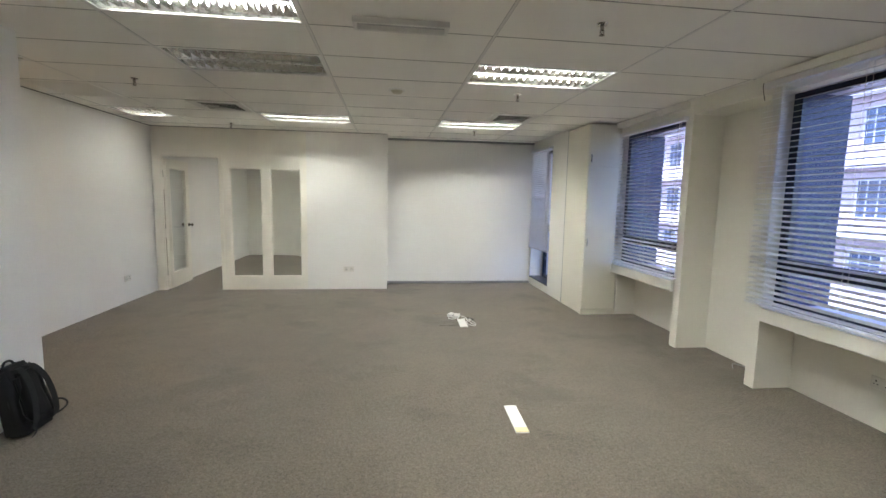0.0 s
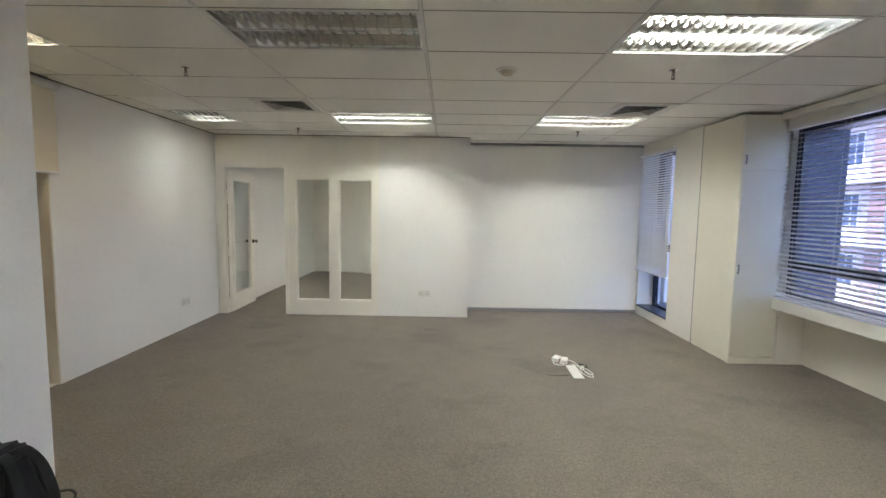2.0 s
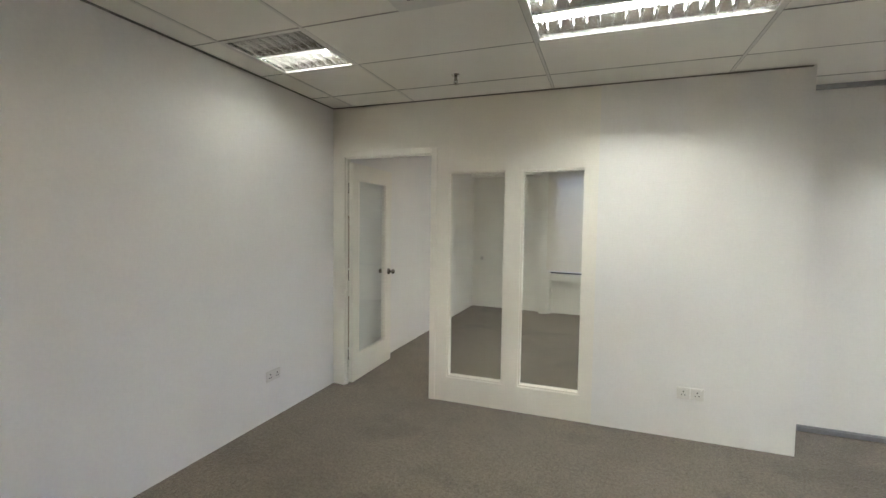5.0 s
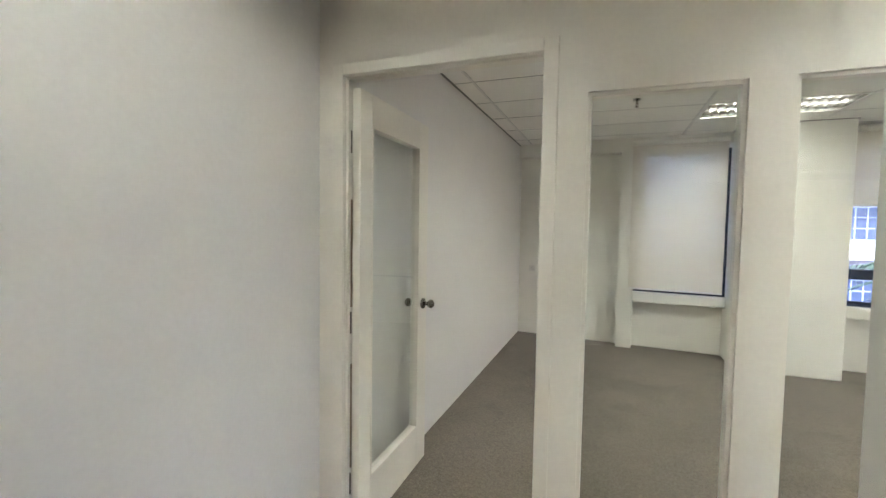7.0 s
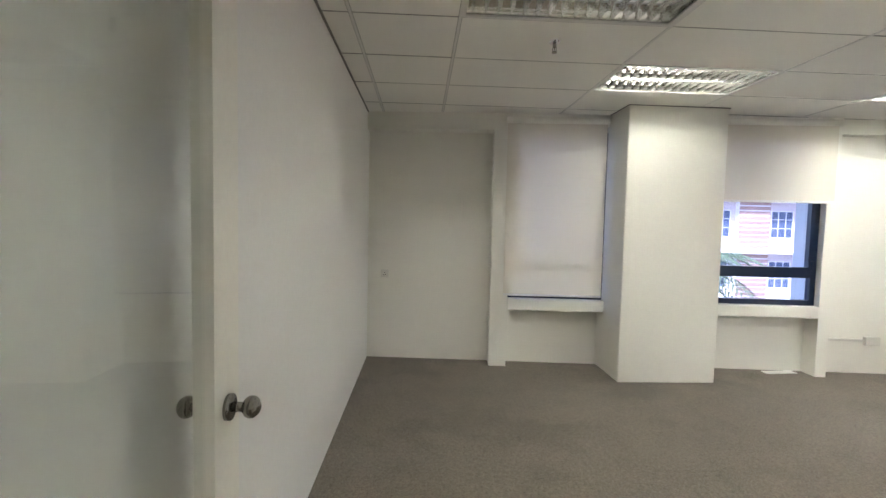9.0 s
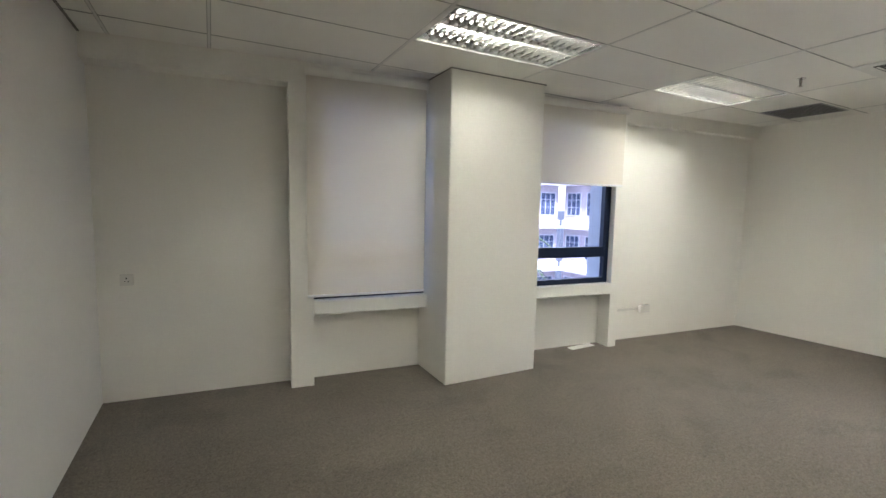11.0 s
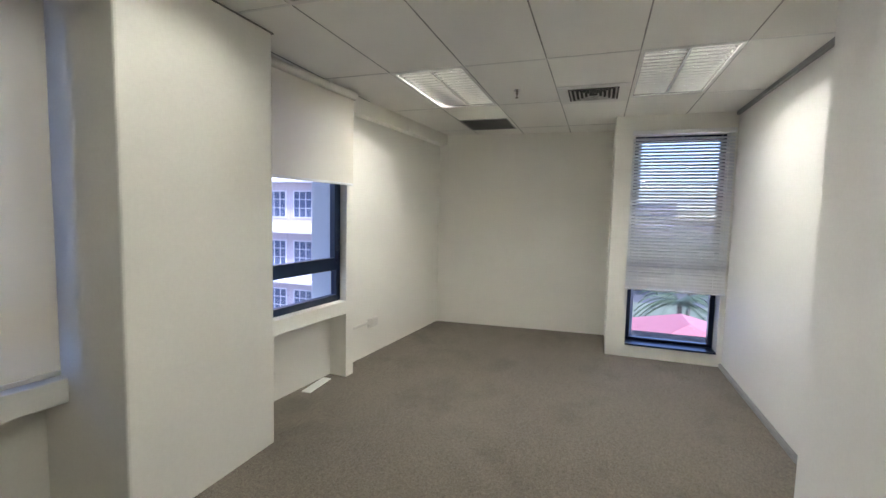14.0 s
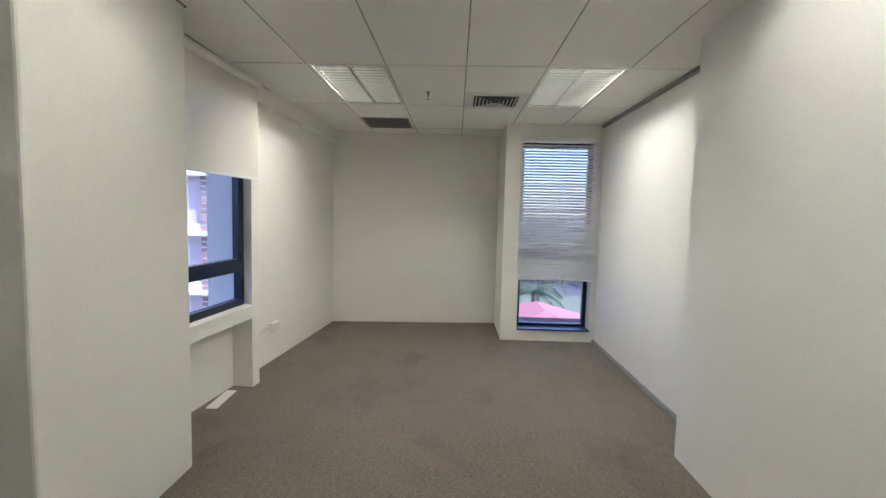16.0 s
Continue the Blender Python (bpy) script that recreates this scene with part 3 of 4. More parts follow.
# ---- venetian blinds ----
def venetian(m, w, z0, z1, label, tilt=14, pitch=0.044):
    t = thing("venetian_blind", m @ pose(0, 0, z0), label, "blind", "venetian blinds")
    h = z1 - z0
    part("headrail", boxes((0, w, -0.028, 0.028, h - 0.045, h), bevel=0.004), M_SLAT, t)
    part("bottom_rail", boxes((0, w, -0.024, 0.024, 0, 0.018), bevel=0.004), M_SLAT, t)
    bm = bmesh.new()
    prev = None
    for i in range(5):
        q = i / 4 * 2 - 1
        a, b = bm.verts.new((0.004, q * 0.024, 0.0035 * (1 - q * q))), bm.verts.new((w - 0.004, q * 0.024, 0.0035 * (1 - q * q)))
        if prev:
            bm.faces.new((prev[0], prev[1], b, a))
        prev = (a, b)
    bmesh.ops.solidify(bm, geom=bm.faces[:], thickness=0.0008)
    n = int((h - 0.08) / pitch)
    rnd = random.Random(int(w * 1000))
    first = part("slat", bm, M_SLAT, t, m=pose(0, 0, 0.04, tilt, 0, 0))
    for i in range(1, n):
        share(first, "slat", t, pose(0, 0, 0.04 + i * pitch + rnd.uniform(-0.001, 0.001), tilt + rnd.uniform(-0.9, 0.9), rnd.uniform(-0.06, 0.06), 0))
    for xx in (0.12, w / 2, w - 0.12):
        part("ladder_cord", boxes((xx - 0.001, xx + 0.001, -0.026, -0.024, 0.01, h - 0.04), (xx - 0.001, xx + 0.001, 0.024, 0.026, 0.01, h - 0.04)), M_SLAT, t)
    bm = bmesh.new()
    cyl(bm, pose(w - 0.06, -0.035, h * 0.62), 0.0035, 0.0035, h * 0.7, 8)
    part("tilt_wand", bm, M_PLASTIC, t)
    return t


venetian(east_m(XF - 0.035, 2.79), 1.60, 0.735, 2.545, "white venetian blind lowered over a dark window", tilt=17)
venetian(east_m(XF - 0.035, 5.06), 1.30, 0.745, 2.46, "white venetian blind lowered over a dark window", tilt=17)
venetian(east_m(X2 - 0.03, 7.435), 0.96, 0.70, 2.46, "white venetian blind stopping short of the low sill", tilt=38, pitch=0.034)
venetian(east_m(X2 - 0.012, 8.53), 0.95, 0.76, 2.455, "white venetian blind stopping short of the low sill", tilt=38, pitch=0.034)
structure("trim", boxes((3.04, 3.118, 3.76, 5.12, 2.54, 2.606), bevel=0.01), M_WALL, "white painted pelmet over a window", "pelmet")
structure("trim", boxes((3.04, 3.118, 1.1, 2.79, 2.548, 2.611), bevel=0.006), M_WALL, "white painted rail under the ceiling", "rail")


# ---- roller blinds ----
def roller(m, w, z0, z1, label, cloth=M_BLIND):
    t = thing("roller_blind", m @ pose(0, 0, z0), label, "blind", "roller blinds")
    h = z1 - z0
    part("fabric", boxes((0.0, w, -0.0006, 0.0006, 0.01, h - 0.05)), cloth, t)
    bm = bmesh.new(); cyl(bm, pose(w / 2, -0.012, h - 0.034, 0, 90, 0), 0.032, 0.032, w + 0.02, 20)
    part("roll", bm, M_WALL, t, smooth=True)
    part("bottom_bar", boxes((0, w, -0.006, 0.006, 0, 0.022), bevel=0.003), M_SLAT, t)
    part("bracket", boxes((-0.006, 0, -0.02, 0.05, h - 0.07, h)), M_PLASTIC, t)
    part("bracket", boxes((w, w + 0.006, -0.02, 0.05, h - 0.07, h)), M_PLASTIC, t)


roller(FAC @ pose(u_of(-2.19), -0.215, 0), 0.998, 0.755, 2.575, "white translucent roller blind pulled down to the sill")
roller(FAC @ pose(u_of(-0.19), -0.215, 0), 1.24, 1.765, 2.59, "white translucent roller blind pulled a third down")
roller(pose(-3.675, 2.5, 0, 0, 0, 90), 1.86, 1.83, 2.60, "cream roller blind hanging over the entrance", M_BLIND_LOBBY)


# ---- partition door ----
door = thing("door_1", pose(DX0 + 0.012, 7.036, 0, 0, 0, 91), "cream glazed door standing open against the wall", "door")
tagged(door, kind="structure")
DW, DH = 0.83, 2.12
part("leaf", boxes((0, 0.11, -0.04, 0, 0.012, DH), (DW - 0.14, DW, -0.04, 0, 0.012, DH), (0.11, DW - 0.14, -0.04, 0, 0.012, 0.26), (0.11, DW - 0.14, -0.04, 0, DH - 0.15, DH), bevel=0.002), M_TRIM, door)
part("glazing_bead", boxes((0.11, 0.118, -0.044, 0.004, 0.26, DH - 0.15), (DW - 0.148, DW - 0.14, -0.044, 0.004, 0.26, DH - 0.15), (0.118, DW - 0.148, -0.044, 0.004, 0.26, 0.268), (0.118, DW - 0.148, -0.044, 0.004, DH - 0.158, DH - 0.15)), M_TRIM, door)
p = part("pane", boxes((0.118, DW - 0.148, -0.023, -0.017, 0.268, DH - 0.158)), M_CLEAR, door)
p.visible_shadow = False
for s in (-1, 1):
    y0 = -0.04 if s < 0 else 0.0
    bm = bmesh.new()
    cyl(bm, pose(DW - 0.068, y0 + s * 0.005, 1.02, 90, 0, 0), 0.032, 0.032, 0.01, 24)
    cyl(bm, pose(DW - 0.068, y0 + s * 0.026, 1.02, 90, 0, 0), 0.012, 0.012, 0.036, 16)
    bmesh.ops.create_uvsphere(bm, u_segments=20, v_segments=12, radius=0.027, matrix=pose(DW - 0.068, y0 + s * 0.056, 1.02) @ Matrix.Diagonal((1, 0.82, 1, 1)))
    part("door_knob", bm, M_STEEL, door, "round satin nickel knob", smooth=True)
for z in (0.28, 1.05, 1.88):
    bm = bmesh.new(); cyl(bm, pose(-0.006, 0.006, z), 0.007, 0.007, 0.1, 10)
    part("hinge", bm, M_STEEL, door)
fr = thing("door_frame", pose(0, 0, 0), "cream painted door frame in the partition", "door frame")
tagged(fr, kind="structure")
part("jamb", boxes((DX0 - 0.055, DX0, P0 - 0.012, P0 - 0.0005, 0, DZ + 0.05), bevel=0.003), M_TRIM, fr)
part("jamb", boxes((DX1, DX1 + 0.055, P0 - 0.012, P0 - 0.0005, 0, DZ + 0.05), bevel=0.003), M_TRIM, fr)
part("head", boxes((DX0, DX1, P0 - 0.012, P0 - 0.0005, DZ, DZ + 0.05), bevel=0.003), M_TRIM, fr)
part("rebate", boxes((DX0 + 0.0005, DX0 + 0.004, 7.04, 7.062, 1.12, 1.62)), M_HINGE, fr, "bare wood strip in the rebate")
part("rebate", boxes((DX0 + 0.0005, DX0 + 0.004, 7.04, 7.062, 0.35, 0.85)), M_HINGE, fr, "bare wood strip in the rebate")
part("stop", boxes((DX0 + 0.0005, DX0 + 0.012, 7.0, 7.02, 0, DZ), (DX0 + 0.012, DX1, 7.0, 7.02, DZ - 0.012, DZ - 0.0005)), M_TRIM, fr)
for n, (a, b) in (("window_7", W1), ("window_8", W2)):
    t = tagged(thing(n, pose(a, 0, 0), "tall clear internal window in the cream partition", "window"), kind="structure")
    w = b - a
    part("window_frame", boxes((0.0005, 0.014, P0 + 0.012, P0 + 0.075, WZ0, WZ1), (w - 0.014, w - 0.0005, P0 + 0.012, P0 + 0.075, WZ0, WZ1), (0.014, w - 0.014, P0 + 0.012, P0 + 0.075, WZ0 + 0.0005, WZ0 + 0.014), (0.014, w - 0.014, P0 + 0.012, P0 + 0.075, WZ1 - 0.014, WZ1 - 0.0005)), M_TRIM, t)
    p = part("pane", boxes((0.014, w - 0.014, P0 + 0.04, P0 + 0.046, WZ0 + 0.014, WZ1 - 0.014)), M_CLEAR, t)
    p.visible_shadow = False


# ---- sockets and boxes on the walls ----
def socket(m, w, label, double=True):
    t = thing("wall_socket", m, label, "socket", "wall sockets")
    part("plate", boxes((-w / 2, w / 2, -0.012, 0, -0.043, 0.043), bevel=0.004), M_SOCKET, t)
    k = 2 if double else 1
    for i in range(k):
        cx = (i - (k - 1) / 2) * w / 2
        part("pin_hole", boxes((cx - 0.004, cx + 0.004, -0.0135, -0.012, 0.008, 0.018)), M_DARK, t)
        for dx in (-0.011, 0.011):
            part("pin_hole", boxes((cx + dx - 0.004, cx + dx + 0.004, -0.0135, -0.012, -0.014, -0.008)), M_DARK, t)
        part("switch", boxes((cx + 0.016, cx + 0.026, -0.0155, -0.012, 0.018, 0.034)), M_SOCKET, t)


socket(pose(-0.688, P0 - 0.004, 0.345), 0.085, "white single wall socket low on the wall", False)
socket(pose(-0.598, P0 - 0.004, 0.345), 0.085, "white single wall socket low on the wall", False)
socket(pose(XL, 6.155, 0.345, 0, 0, 90), 0.15, "white double wall socket low on the wall")
socket(FAC @ pose(u_of(-3.455), 0, 0.925), 0.085, "small white blank switch plate on the wall", False)
socket(pose(XI, 1.965, 0.33, 0, 0, -90), 0.15, "white double wall socket under the window")
t = thing("wall_trunking", FAC @ pose(u_of(1.16), 0, 0.355), "white cable trunking ending in a socket box", "trunking")
part("channel", boxes((0, 0.45, -0.018, 0, -0.012, 0.012), bevel=0.002), M_SOCKET, t)
part("socket_box", boxes((0.45, 0.60, -0.04, 0, -0.05, 0.04), bevel=0.004), M_SOCKET, t)

# ---- cupboard ----
cup = thing("cupboard", pose(2.685, 5.14, 0), "tall narrow cream laminate cupboard built up to the ceiling", "cupboard")
CW, CD, CH = 0.49, 0.72, 2.595
part("body", boxes((0, CW, 0.02, CD, 0.075, CH), (0.004, CW, 0.03, CD, 0, 0.075)), M_CREAM, cup)
part("plinth", boxes((-0.012, CW, -0.008, 0.028, 0, 0.066)), M_CREAM, cup)
d1 = part("door", boxes((0.002, 0.47, 0, 0.018, 0.085, 2.03), bevel=0.002), M_CREAM, cup)
part("handle", boxes((0.022, 0.034, -0.025, -0.018, 0.96, 1.06), (0.022, 0.034, -0.02, 0, 0.965, 0.977), (0.022, 0.034, -0.02, 0, 1.043, 1.055)), M_CHROME, d1, "small chrome handle")
d2 = part("door", boxes((0.002, 0.47, 0, 0.018, 2.036, 2.59), bevel=0.002), M_CREAM, cup)
part("handle", boxes((0.022, 0.034, -0.025, -0.018, 2.09, 2.19), (0.022, 0.034, -0.02, 0, 2.095, 2.107), (0.022, 0.034, -0.02, 0, 2.173, 2.185)), M_CHROME, d2, "small chrome handle")
structure("wall_rib", boxes((3.18, 3.46, 5.132, 5.86, 0, 2.75)), M_WALL, "cream white wall rib between cupboard and window", "wall")
structure("trim", boxes((X2 - 0.006, X2 + 0.01, 5.862, 5.874, 0, 2.6)), M_GREY, "grey joint beside the cupboard", "joint")

# ---- entrance glass door ----
gd = thing("door_2", pose(-3.52, 2.84, 0), "frameless clear glass entrance door with chrome patch fittings", "door")
tagged(gd, kind="structure")
p = part("pane", boxes((-0.006, 0.006, 0.0, 0.92, 0.012, 2.13), bevel=0.001), M_CLEAR, gd)
p.visible_shadow = False
part("patch_fitting", boxes((-0.02, 0.02, 0.55, 0.925, 0.008, 0.075), bevel=0.004), M_PATCH, gd, "brushed steel patch fitting")
part("patch_fitting", boxes((-0.02, 0.02, 0.55, 0.925, 2.045, 2.11), bevel=0.004), M_PATCH, gd, "brushed steel patch fitting")
for s in (-1, 1):
    tube("door_handle", [(0, 0.785, 0.9), (s * 0.05, 0.785, 0.89), (s * 0.06, 0.785, 0.93), (s * 0.06, 0.785, 1.05), (s * 0.06, 0.785, 1.17), (s * 0.05, 0.785, 1.21), (0, 0.785, 1.2)], 0.011, M_CHROME, gd, "chrome D-shaped pull handle")
t = thing("doormat", pose(-4.35, 2.9, -0.004), "dark green doormat on the lobby floor", "doormat")
part("pile", boxes((0, 0.55, 0, 0.95, 0, 0.012), bevel=0.003), M_MAT, t)

# ---- things on the floor ----
def loose_strip(m, w, h, label, end=False):
    t = thing("plastic_strip", m, label, "plastic strip")
    part("panel", boxes((0, w, 0, h, 0, 0.008), bevel=0.002), M_PLASTIC, t)
    for i in range(3):
        part("mark", boxes((0.004, 0.008, h * (0.3 + 0.2 * i), h * (0.3 + 0.2 * i) + 0.012, 0.008, 0.0086)), M_GREY, t)
    if end:
        part("end_cap", boxes((0.002, w - 0.002, 0.0, 0.06, 0.008, 0.012), bevel=0.001), M_YELLOW, t, "yellowed end piece")


loose_strip(pose(0.885, 2.137, 0, 0, 0, -2.5), 0.092, 0.39, "loose white plastic strip lying on the carpet", True)
loose_strip(pose(0.905, 4.625, 0, 0, 0, -2), 0.10, 0.35, "loose white plastic strip under a tangle of cable")
loose_strip(FAC @ pose(u_of(0.56), -0.16, 0, 0, 0, 8) @ pose(0, 0.1, 0, 0, 0, -90), 0.085, 0.34, "loose white vent strip on the carpet under a window")


def adapter(m):
    t = thing("power_adapter", m, "white plug-in power adapter lying on the carpet", "power adapter", "power adapters on the floor")
    part("body", boxes((-0.055, 0.055, -0.035, 0.035, 0, 0.042), bevel=0.008), M_PLASTIC, t)
    part("seam", boxes((-0.0555, 0.0555, -0.0355, 0.0355, 0.024, 0.026)), M_GREY, t)
    for dx in (-0.011, 0.011):
        part("pin", boxes((dx - 0.003, dx + 0.003, 0.035, 0.053, 0.02, 0.026)), M_STEEL, t)


adapter(pose(0.862, 5.135, 0, 4, 0, 56))
adapter(pose(0.930, 5.075, 0, 0, -5, 70))
t = thing("cable", pose(0, 0, 0), "tangled thin white cable on the carpet", "cable")
tube("lead", [(0.83, 5.10, 0.012), (0.80, 5.03, 0.006), (0.84, 4.97, 0.006), (0.90, 4.96, 0.012), (0.91, 5.01, 0.01), (0.87, 5.04, 0.008)], 0.004, M_PLASTIC, t)
tube("lead", [(0.98, 5.10, 0.02), (1.03, 5.08, 0.006), (1.05, 4.99, 0.008), (1.03, 4.91, 0.014), (1.06, 4.79, 0.010), (1.11, 4.70, 0.005), (1.10, 4.64, 0.005), (1.04, 4.66, 0.012), (1.01, 4.75, 0.015), (1.03, 4.88, 0.014), (1.12, 4.97, 0.006)], 0.004, M_PLASTIC, t)
tube("lead", [(0.98, 4.98, 0.016), (1.06, 4.92, 0.016), (1.11, 4.80, 0.010), (1.13, 4.71, 0.006), (1.06, 4.70, 0.012), (1.05, 4.85, 0.018), (1.09, 4.99, 0.008)], 0.0035, M_PLASTIC, t)
tube("plug_tail", [(1.05, 5.00, 0.012), (1.10, 4.985, 0.012), (1.14, 4.93, 0.008), (1.10, 4.90, 0.006)], 0.006, M_DARK, t, "dark rubber cable end")
t = thing("wire", pose(0, 0, 0), "thin dark wire end lying on the carpet", "wire")
tube("lead", [(0.66, 4.70, 0.003), (0.74, 4.675, 0.004), (0.82, 4.69, 0.004), (0.90, 4.69, 0.010)], 0.0025, M_DARK, t)
t = thing("wire", pose(0, 0, 0), "thin curled brown wire lying on the carpet", "wire")
tube("lead", [(0.62, 5.26, 0.003), (0.70, 5.30, 0.004), (0.80, 5.24, 0.004), (0.84, 5.17, 0.004)], 0.002, M_HINGE, t)
t = thing("wire", pose(0, 0, 0), "short dark wire at the foot of the wall", "wire")
tube("lead", [(3.30, 3.10, 0.003), (3.36, 3.2, 0.01), (3.42, 3.22, 0.005), (3.45, 3.12, 0.004)], 0.004, M_GREY, t)

t = thing("cord", pose(0, 0, 0), "short dark blind cord hanging beside the window", "cord")
tube("strand", [(3.108, 2.83, 2.60), (3.10, 2.85, 2.56), (3.105, 2.84, 2.48), (3.11, 2.825, 2.42)], 0.003, M_DARK, t)

# ---- backpack ----
bag = thing("backpack", pose(-2.30, 2.47, 0, 0, -14, 0) @ Matrix.Scale(0.9, 4), "black nylon backpack leaning against the white wall", "backpack")
def soft_box(name, x0, x1, y0, y1, z0, z1, mat, taper=0.85, lab=""):
    bm = bmesh.new()
    box(bm, x0, x1, y0, y1, z0, z1)
    bmesh.ops.subdivide_edges(bm, edges=bm.edges[:], cuts=3, use_grid_fill=True)
    cx, cy, cz = (x0 + x1) / 2, (y0 + y1) / 2, (z0 + z1) / 2
    for v in bm.verts:
        q = (v.co.z - z0) / (z1 - z0)
        k = 1 + (taper - 1) * q ** 2
        v.co.y = cy + (v.co.y - cy) * k
        v.co.x = cx + (v.co.x - cx) * (1 - 0.25 * q)
        v.co += Vector((noise.noise(v.co * 9), noise.noise(v.co * 9 + Vector((5, 0, 0))), 0)) * 0.012
    bmesh.ops.bevel(bm, geom=[e for e in bm.edges if len(e.link_faces) == 2 and e.calc_face_angle() > 0.8], offset=0.03, segments=3, affect="EDGES")
    return part(name, bm, mat, bag, lab, smooth=True)
soft_box("body", -0.08, 0.09, -0.155, 0.155, 0.0, 0.50, M_BLACK, 0.72)
soft_box("back_panel", 0.075, 0.105, -0.12, 0.12, 0.06, 0.44, M_BLACK, 0.75)
def strap(name, pts, width, mat, lab=""):
    bm = bmesh.new()
    prev = None
    n = 24
    P = [Vector(p) for p in pts]
    for i in range(n + 1):
        f = i / n * (len(P) - 1)
        k = min(int(f), len(P) - 2)
        a, b, c, d = P[max(k - 1, 0)], P[k], P[k + 1], P[min(k + 2, len(P) - 1)]
        s = f - k
        q = 0.5 * (2 * b + (c - a) * s + (2 * a - 5 * b + 4 * c - d) * s * s + (3 * b - a - 3 * c + d) * s ** 3)
        va, vb = bm.verts.new(q + Vector((0, -width / 2, 0))), bm.verts.new(q + Vector((0, width / 2, 0)))
        if prev:
            bm.faces.new((prev[0], prev[1], vb, va))
        prev = (va, vb)
    bmesh.ops.solidify(bm, geom=bm.faces[:], thickness=0.008)
    part(name, bm, mat, bag, lab, smooth=True)
for s in (-0.07, 0.07):
    strap("shoulder_strap", [(0.06, s * 0.5, 0.47), (0.11, s * 0.7, 0.46), (0.15, s, 0.36), (0.155, s * 1.2, 0.22), (0.13, s * 1.4, 0.09), (0.10, s * 1.5, 0.04)], 0.055, M_STRAP, "padded shoulder strap")
strap("webbing", [(0.10, -0.11, 0.05), (0.15, -0.15, 0.03), (0.17, -0.22, 0.012)], 0.025, M_STRAP)
tube("webbing_loop", [(0.07, 0.15, 0.14), (0.10, 0.2, 0.13), (0.11, 0.24, 0.08), (0.1, 0.22, 0.04), (0.07, 0.15, 0.03)], 0.007, M_STRAP, bag)
tube("top_handle", [(0.0, -0.05, 0.49), (0.0, -0.04, 0.525), (0.0, 0.0, 0.535), (0.0, 0.04, 0.525), (0.0, 0.05, 0.49)], 0.008, M_STRAP, bag)
tube("zip", [(0.03, -0.15, 0.1), (0.03, -0.135, 0.3), (0.02, -0.1, 0.46), (0.02, 0, 0.497), (0.02, 0.1, 0.46), (0.03, 0.135, 0.3), (0.03, 0.15, 0.1)], 0.004, M_STRAP, bag)


# ---- outside ----
structure("ground", boxes((-2500, 2500, -2500, 2500, GROUND - 0.5, GROUND)), M_ASPHALT, "grey street ground far below", "ground")


def facade(name, m, w, floors, label, bays, brick_bays, storey=3.2, pier=0.8):
    t = thing(name, m, label, "building")
    hgt = floors * storey
    part("wall", boxes((0, w, 0.35, 10, 0, hgt)), M_RENDERED, t)
    part("roof", boxes((-0.3, w + 0.3, 0.1, 10.3, hgt, hgt + 0.5)), M_LEDGE, t)
    bw = w / bays
    slab = None
    for f in range(floors):
        z = f * storey
        o = part("balcony", boxes((0, w, -0.5, 0.35, z, z + 0.18), (0, w, 0.1, 0.35, z + 0.18, z + 0.62)), M_LEDGE, t) if slab is None else share(slab, "balcony", t, pose(0, 0, z))
        slab = slab or o
    win = []
    for b in range(bays):
        x0 = b * bw
        if b in brick_bays:
            n = int(hgt / 0.30)
            xa, xb = x0 + (bw - pier) / 2, x0 + (bw + pier) / 2
            part("brick_panel", boxes((xa + 0.01, xb - 0.01, 0.0, 0.35, 0, hgt)), M_LEDGE, t, "pale mortar of a brick pier")
            first = None
            for i in range(min(n, 120)):
                mm = pose(0, 0, i * 0.30)
                if first is None:
                    first = part("brick_course", boxes((xa, xb, -0.03, 0.0, 0.0, 0.22)), M_BRICK, t)
                else:
                    share(first, "brick_course", t, mm)
            continue
        for f in range(floors):
            mm = pose(x0 + bw * 0.14, 0.35, f * storey + 0.95)
            ww, hh = bw * 0.72, 1.75
            if not win:
                bars = [(0, ww, -0.06, 0.0, 0, 0.06), (0, ww, -0.06, 0.0, hh - 0.06, hh), (0, 0.06, -0.06, 0, 0.06, hh - 0.06), (ww - 0.06, ww, -0.06, 0, 0.06, hh - 0.06)]
                bars += [(ww * k / 3 - 0.022, ww * k / 3 + 0.022, -0.05, 0, 0.06, hh - 0.06) for k in (1, 2)]
                bars += [(0.06, ww - 0.06, -0.045, 0, hh * k - 0.02, hh * k + 0.02) for k in (0.36, 0.68)]
                wd = part("window", boxes(*bars), M_LEDGE, t, m=mm)
                pn = part("pane", boxes((0.07, ww - 0.07, -0.03, -0.01, 0.07, hh - 0.07)), M_OUTGLASS, wd)
                win = [wd, pn]
            else:
                wd = share(win[0], "window", t, mm)
                share(win[1], "pane", wd, Matrix())
    return t


facade("office_building", pose(21, 33.7, GROUND, 0, 0, -90), 22, 9, "pale rendered office block with white ledges and brick piers", 11, (5, 7))
part("stair_bay", boxes((11.8, 14.4, -0.25, 0.35, 0, 28.8)), M_STAIR, bpy.data.objects["office_building"], "plain lilac-grey stair tower")
facade("office_building", pose(4.3, 33.5, GROUND), 16.5, 9, "pale rendered office block with white ledges and a broad brick bay", 8, (0, 1, 6), pier=2.0)


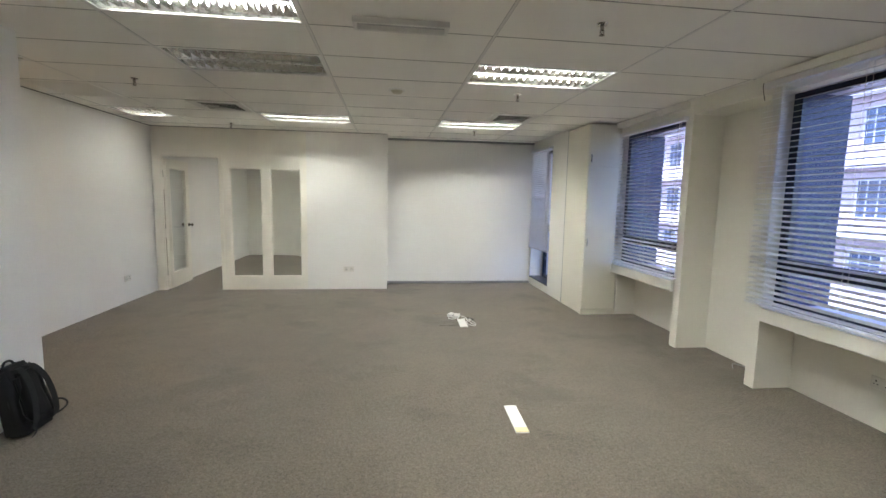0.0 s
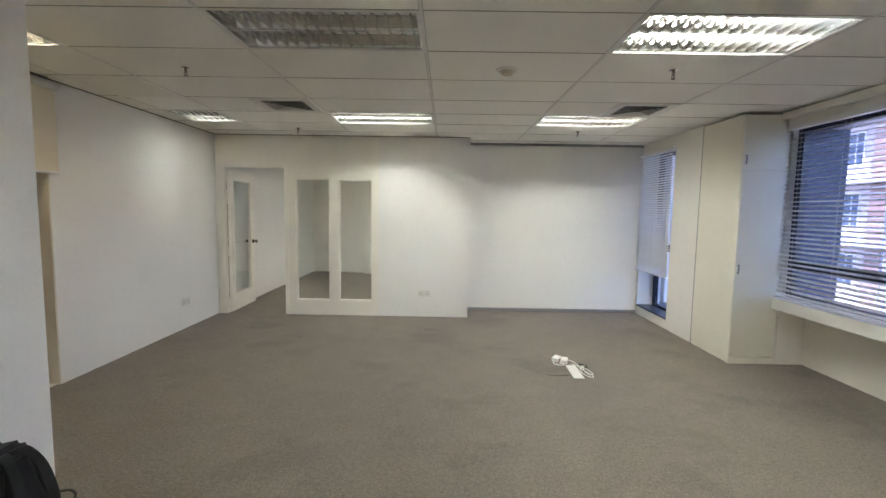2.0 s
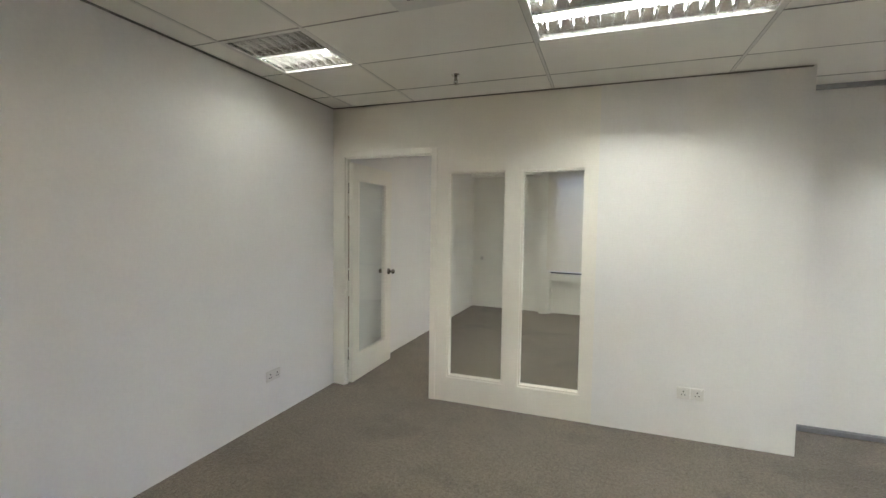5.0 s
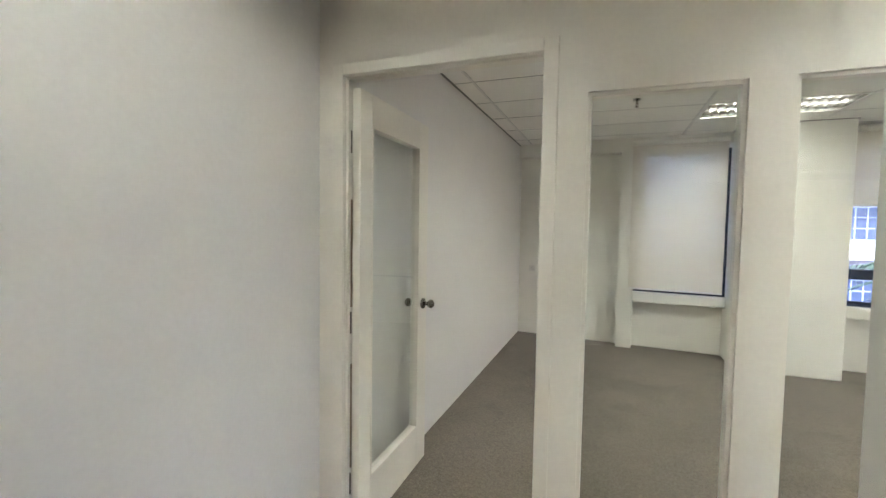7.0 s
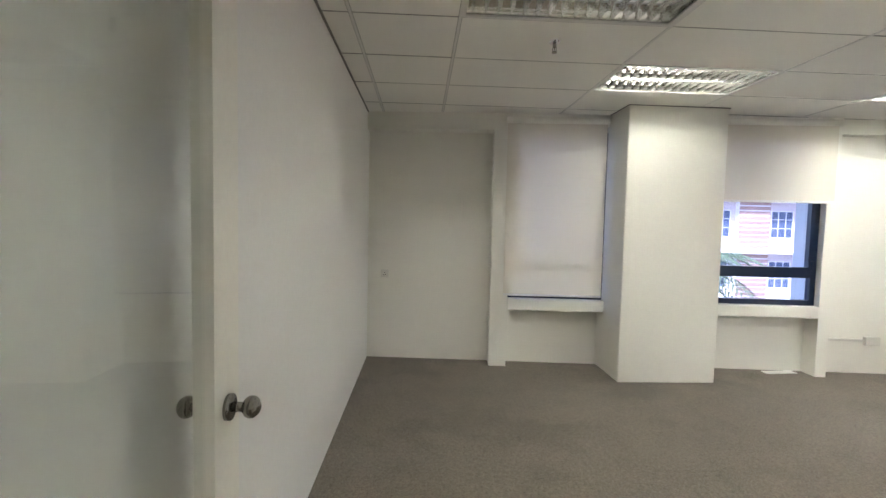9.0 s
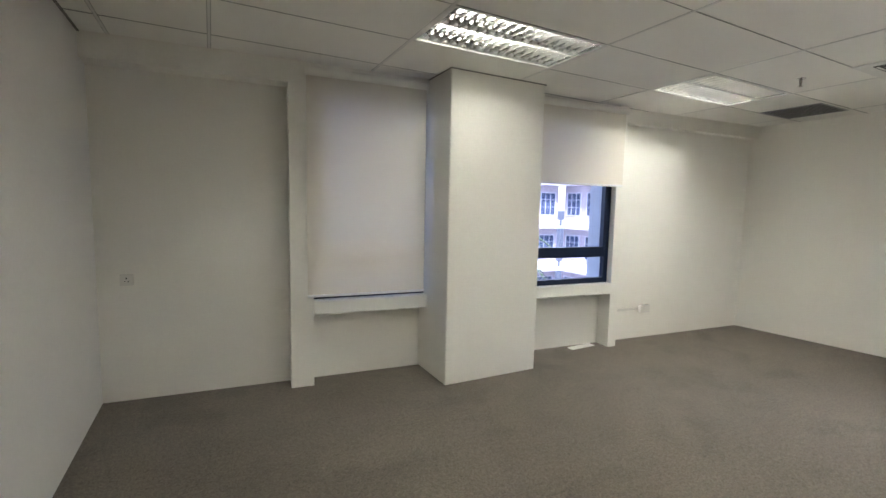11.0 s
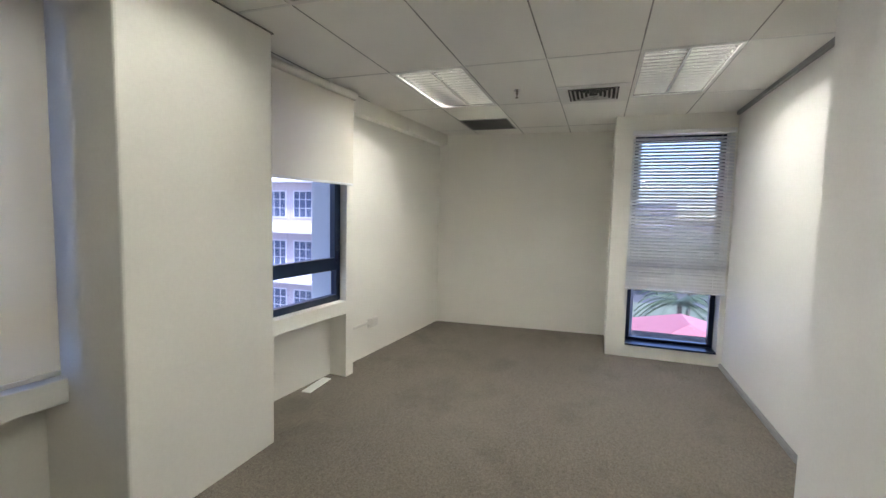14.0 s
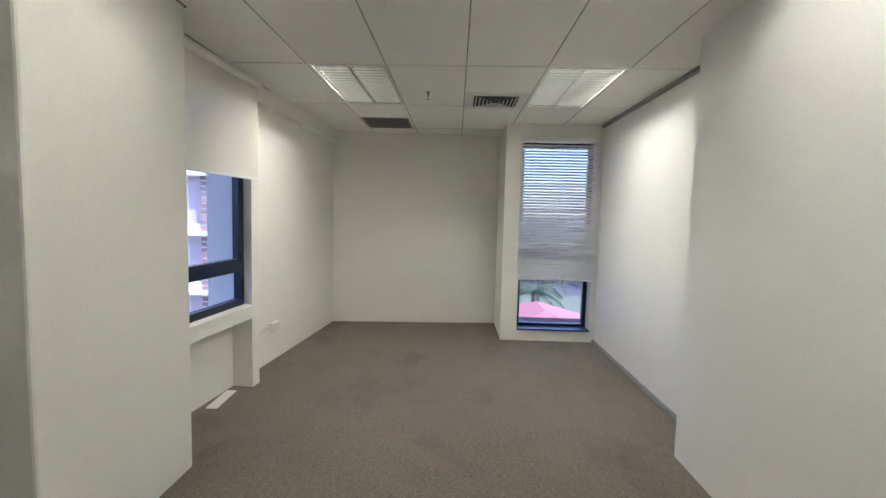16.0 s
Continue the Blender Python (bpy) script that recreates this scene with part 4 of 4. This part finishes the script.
def palm(x, y, h, seed):
    t = thing("palm_tree", pose(x, y, GROUND), "tall palm tree with drooping fronds", "tree", "palm trees")
    bm = bmesh.new()
    for i in range(8):
        z = h * i / 8
        cyl(bm, pose(0.12 * math.sin(i * 0.5), 0, z + h / 16), 0.22 - 0.012 * i, 0.20 - 0.012 * i, h / 8 + 0.02, 10)
    part("trunk", bm, M_BARK, t)
    rnd = random.Random(seed)
    bm = bmesh.new()
    for k in range(26):
        az, up, L = rnd.uniform(0, 6.28), rnd.uniform(-0.3, 1.1), rnd.uniform(1.9, 2.7)
        d = Vector((math.cos(az), math.sin(az), 0))
        sd = Vector((-d.y, d.x, 0))
        for i in range(22):
            q = (i + 1) / 22
            c = Vector((0, 0, h)) + d * (L * q * math.cos(up * 0.6)) + Vector((0, 0, math.sin(up) * L * q - 1.3 * q * q * L * 0.6))
            for s in (-1, 1):
                tip = c + sd * s * 0.55 * (1 - 0.6 * q) + d * 0.25 - Vector((0, 0, 0.22))
                a, b, e = bm.verts.new(c - d * 0.03), bm.verts.new(c + d * 0.04), bm.verts.new(tip)
                bm.faces.new((a, b, e))
    part("crown", bm, M_LEAF, t)


palm(25, 4.3, 6.4, 1)
palm(38.0, 1.5, 6.0, 2)
palm(5.0, 20, 9.8, 3)
t = thing("low_building", pose(13.5, 1.8, GROUND + 0.0), "low building with a red hipped roof and white fascia", "building")
part("wall", boxes((0, 8, 0, 7, 0, 5.3)), M_RENDERED, t)
bm = bmesh.new()
b4 = [bm.verts.new(c) for c in ((-0.6, -0.6, 5.45), (8.6, -0.6, 5.45), (8.6, 7.6, 5.45), (-0.6, 7.6, 5.45))]
r2 = [bm.verts.new((3.0, 3.5, 7.0)), bm.verts.new((5.0, 3.5, 7.0))]
for f in ((b4[0], b4[1], r2[1], r2[0]), (b4[1], b4[2], r2[1]), (b4[2], b4[3], r2[0], r2[1]), (b4[3], b4[0], r2[0]), (b4[3], b4[2], b4[1], b4[0])):
    bm.faces.new(f)
part("roof", bm, M_ROOF, t)
part("fascia", boxes((-0.65, 8.65, -0.65, 7.65, 5.3, 5.48)), M_LEDGE, t)
structure("lawn", boxes((22, 60, -30, 60, GROUND, GROUND + 0.04)), M_GRASS, "green lawn beyond the low building", "lawn")


def far_trees(label, x0, x1, y0, y1, h, n, seed):
    rnd = random.Random(seed)
    verts, faces = [], []
    for k in range(n):
        cx, cy, hh = rnd.uniform(x0, x1), rnd.uniform(y0, y1), h * rnd.uniform(0.6, 1.15)
        for q in range(46):
            a, e = rnd.uniform(0, 6.28), rnd.uniform(-0.6, 1.0)
            r = rnd.uniform(1.4, 2.6)
            c = Vector((cx + math.cos(a) * r, cy + math.sin(a) * r, GROUND + hh * 0.65 + e * hh * 0.35))
            u = Vector((rnd.uniform(-1, 1), rnd.uniform(-1, 1), rnd.uniform(-1, 1))).normalized() * 0.55
            v = u.cross(Vector((rnd.uniform(-1, 1), rnd.uniform(-1, 1), rnd.uniform(-1, 1)))).normalized() * 0.5
            i = len(verts)
            verts.extend((c + u, c + v, c - u, c - v))
            faces.append((i, i + 1, i + 2, i + 3))
        i = len(verts)
        for p in ((-0.15, 0), (0.15, 0), (0, 0.2)):
            verts.append((cx + p[0], cy + p[1], GROUND))
            verts.append((cx + p[0] * 0.5, cy + p[1] * 0.5, GROUND + hh * 0.8))
        faces.extend(((i, i + 2, i + 3, i + 1), (i + 2, i + 4, i + 5, i + 3), (i + 4, i, i + 1, i + 5)))
    me = bpy.data.meshes.new("far_trees")
    me.from_pydata(verts, [], faces)
    me.materials.append(M_LEAF)
    tagged(new("far_trees", me), label, "trees", "", "stuff")


far_trees("distant belt of leafy street trees", 66, 84, -45, 20, 7.0, 110, 4)
for x, y, w, h in ((125, -40, 18, 11), (140, -12, 14, 15), (130, 14, 16, 10)):
    t = thing("distant_building", pose(x, y, GROUND), "distant pale block above the trees", "building", "distant blocks")
    part("wall", boxes((0, 10, 0, w, 0, h)), M_RENDERED, t)
    part("roof", boxes((-0.3, 10.3, -0.3, w + 0.3, h, h + 0.6)), M_LEDGE, t)
    first = None
    for f in range(int(h / 3.2)):
        o = part("window", boxes((-0.05, 0.02, 1, w - 1, 1.0, 2.4)), M_OUTGLASS, t) if first is None else share(first, "window", t, pose(0, 0, f * 3.2))
        first = first or o
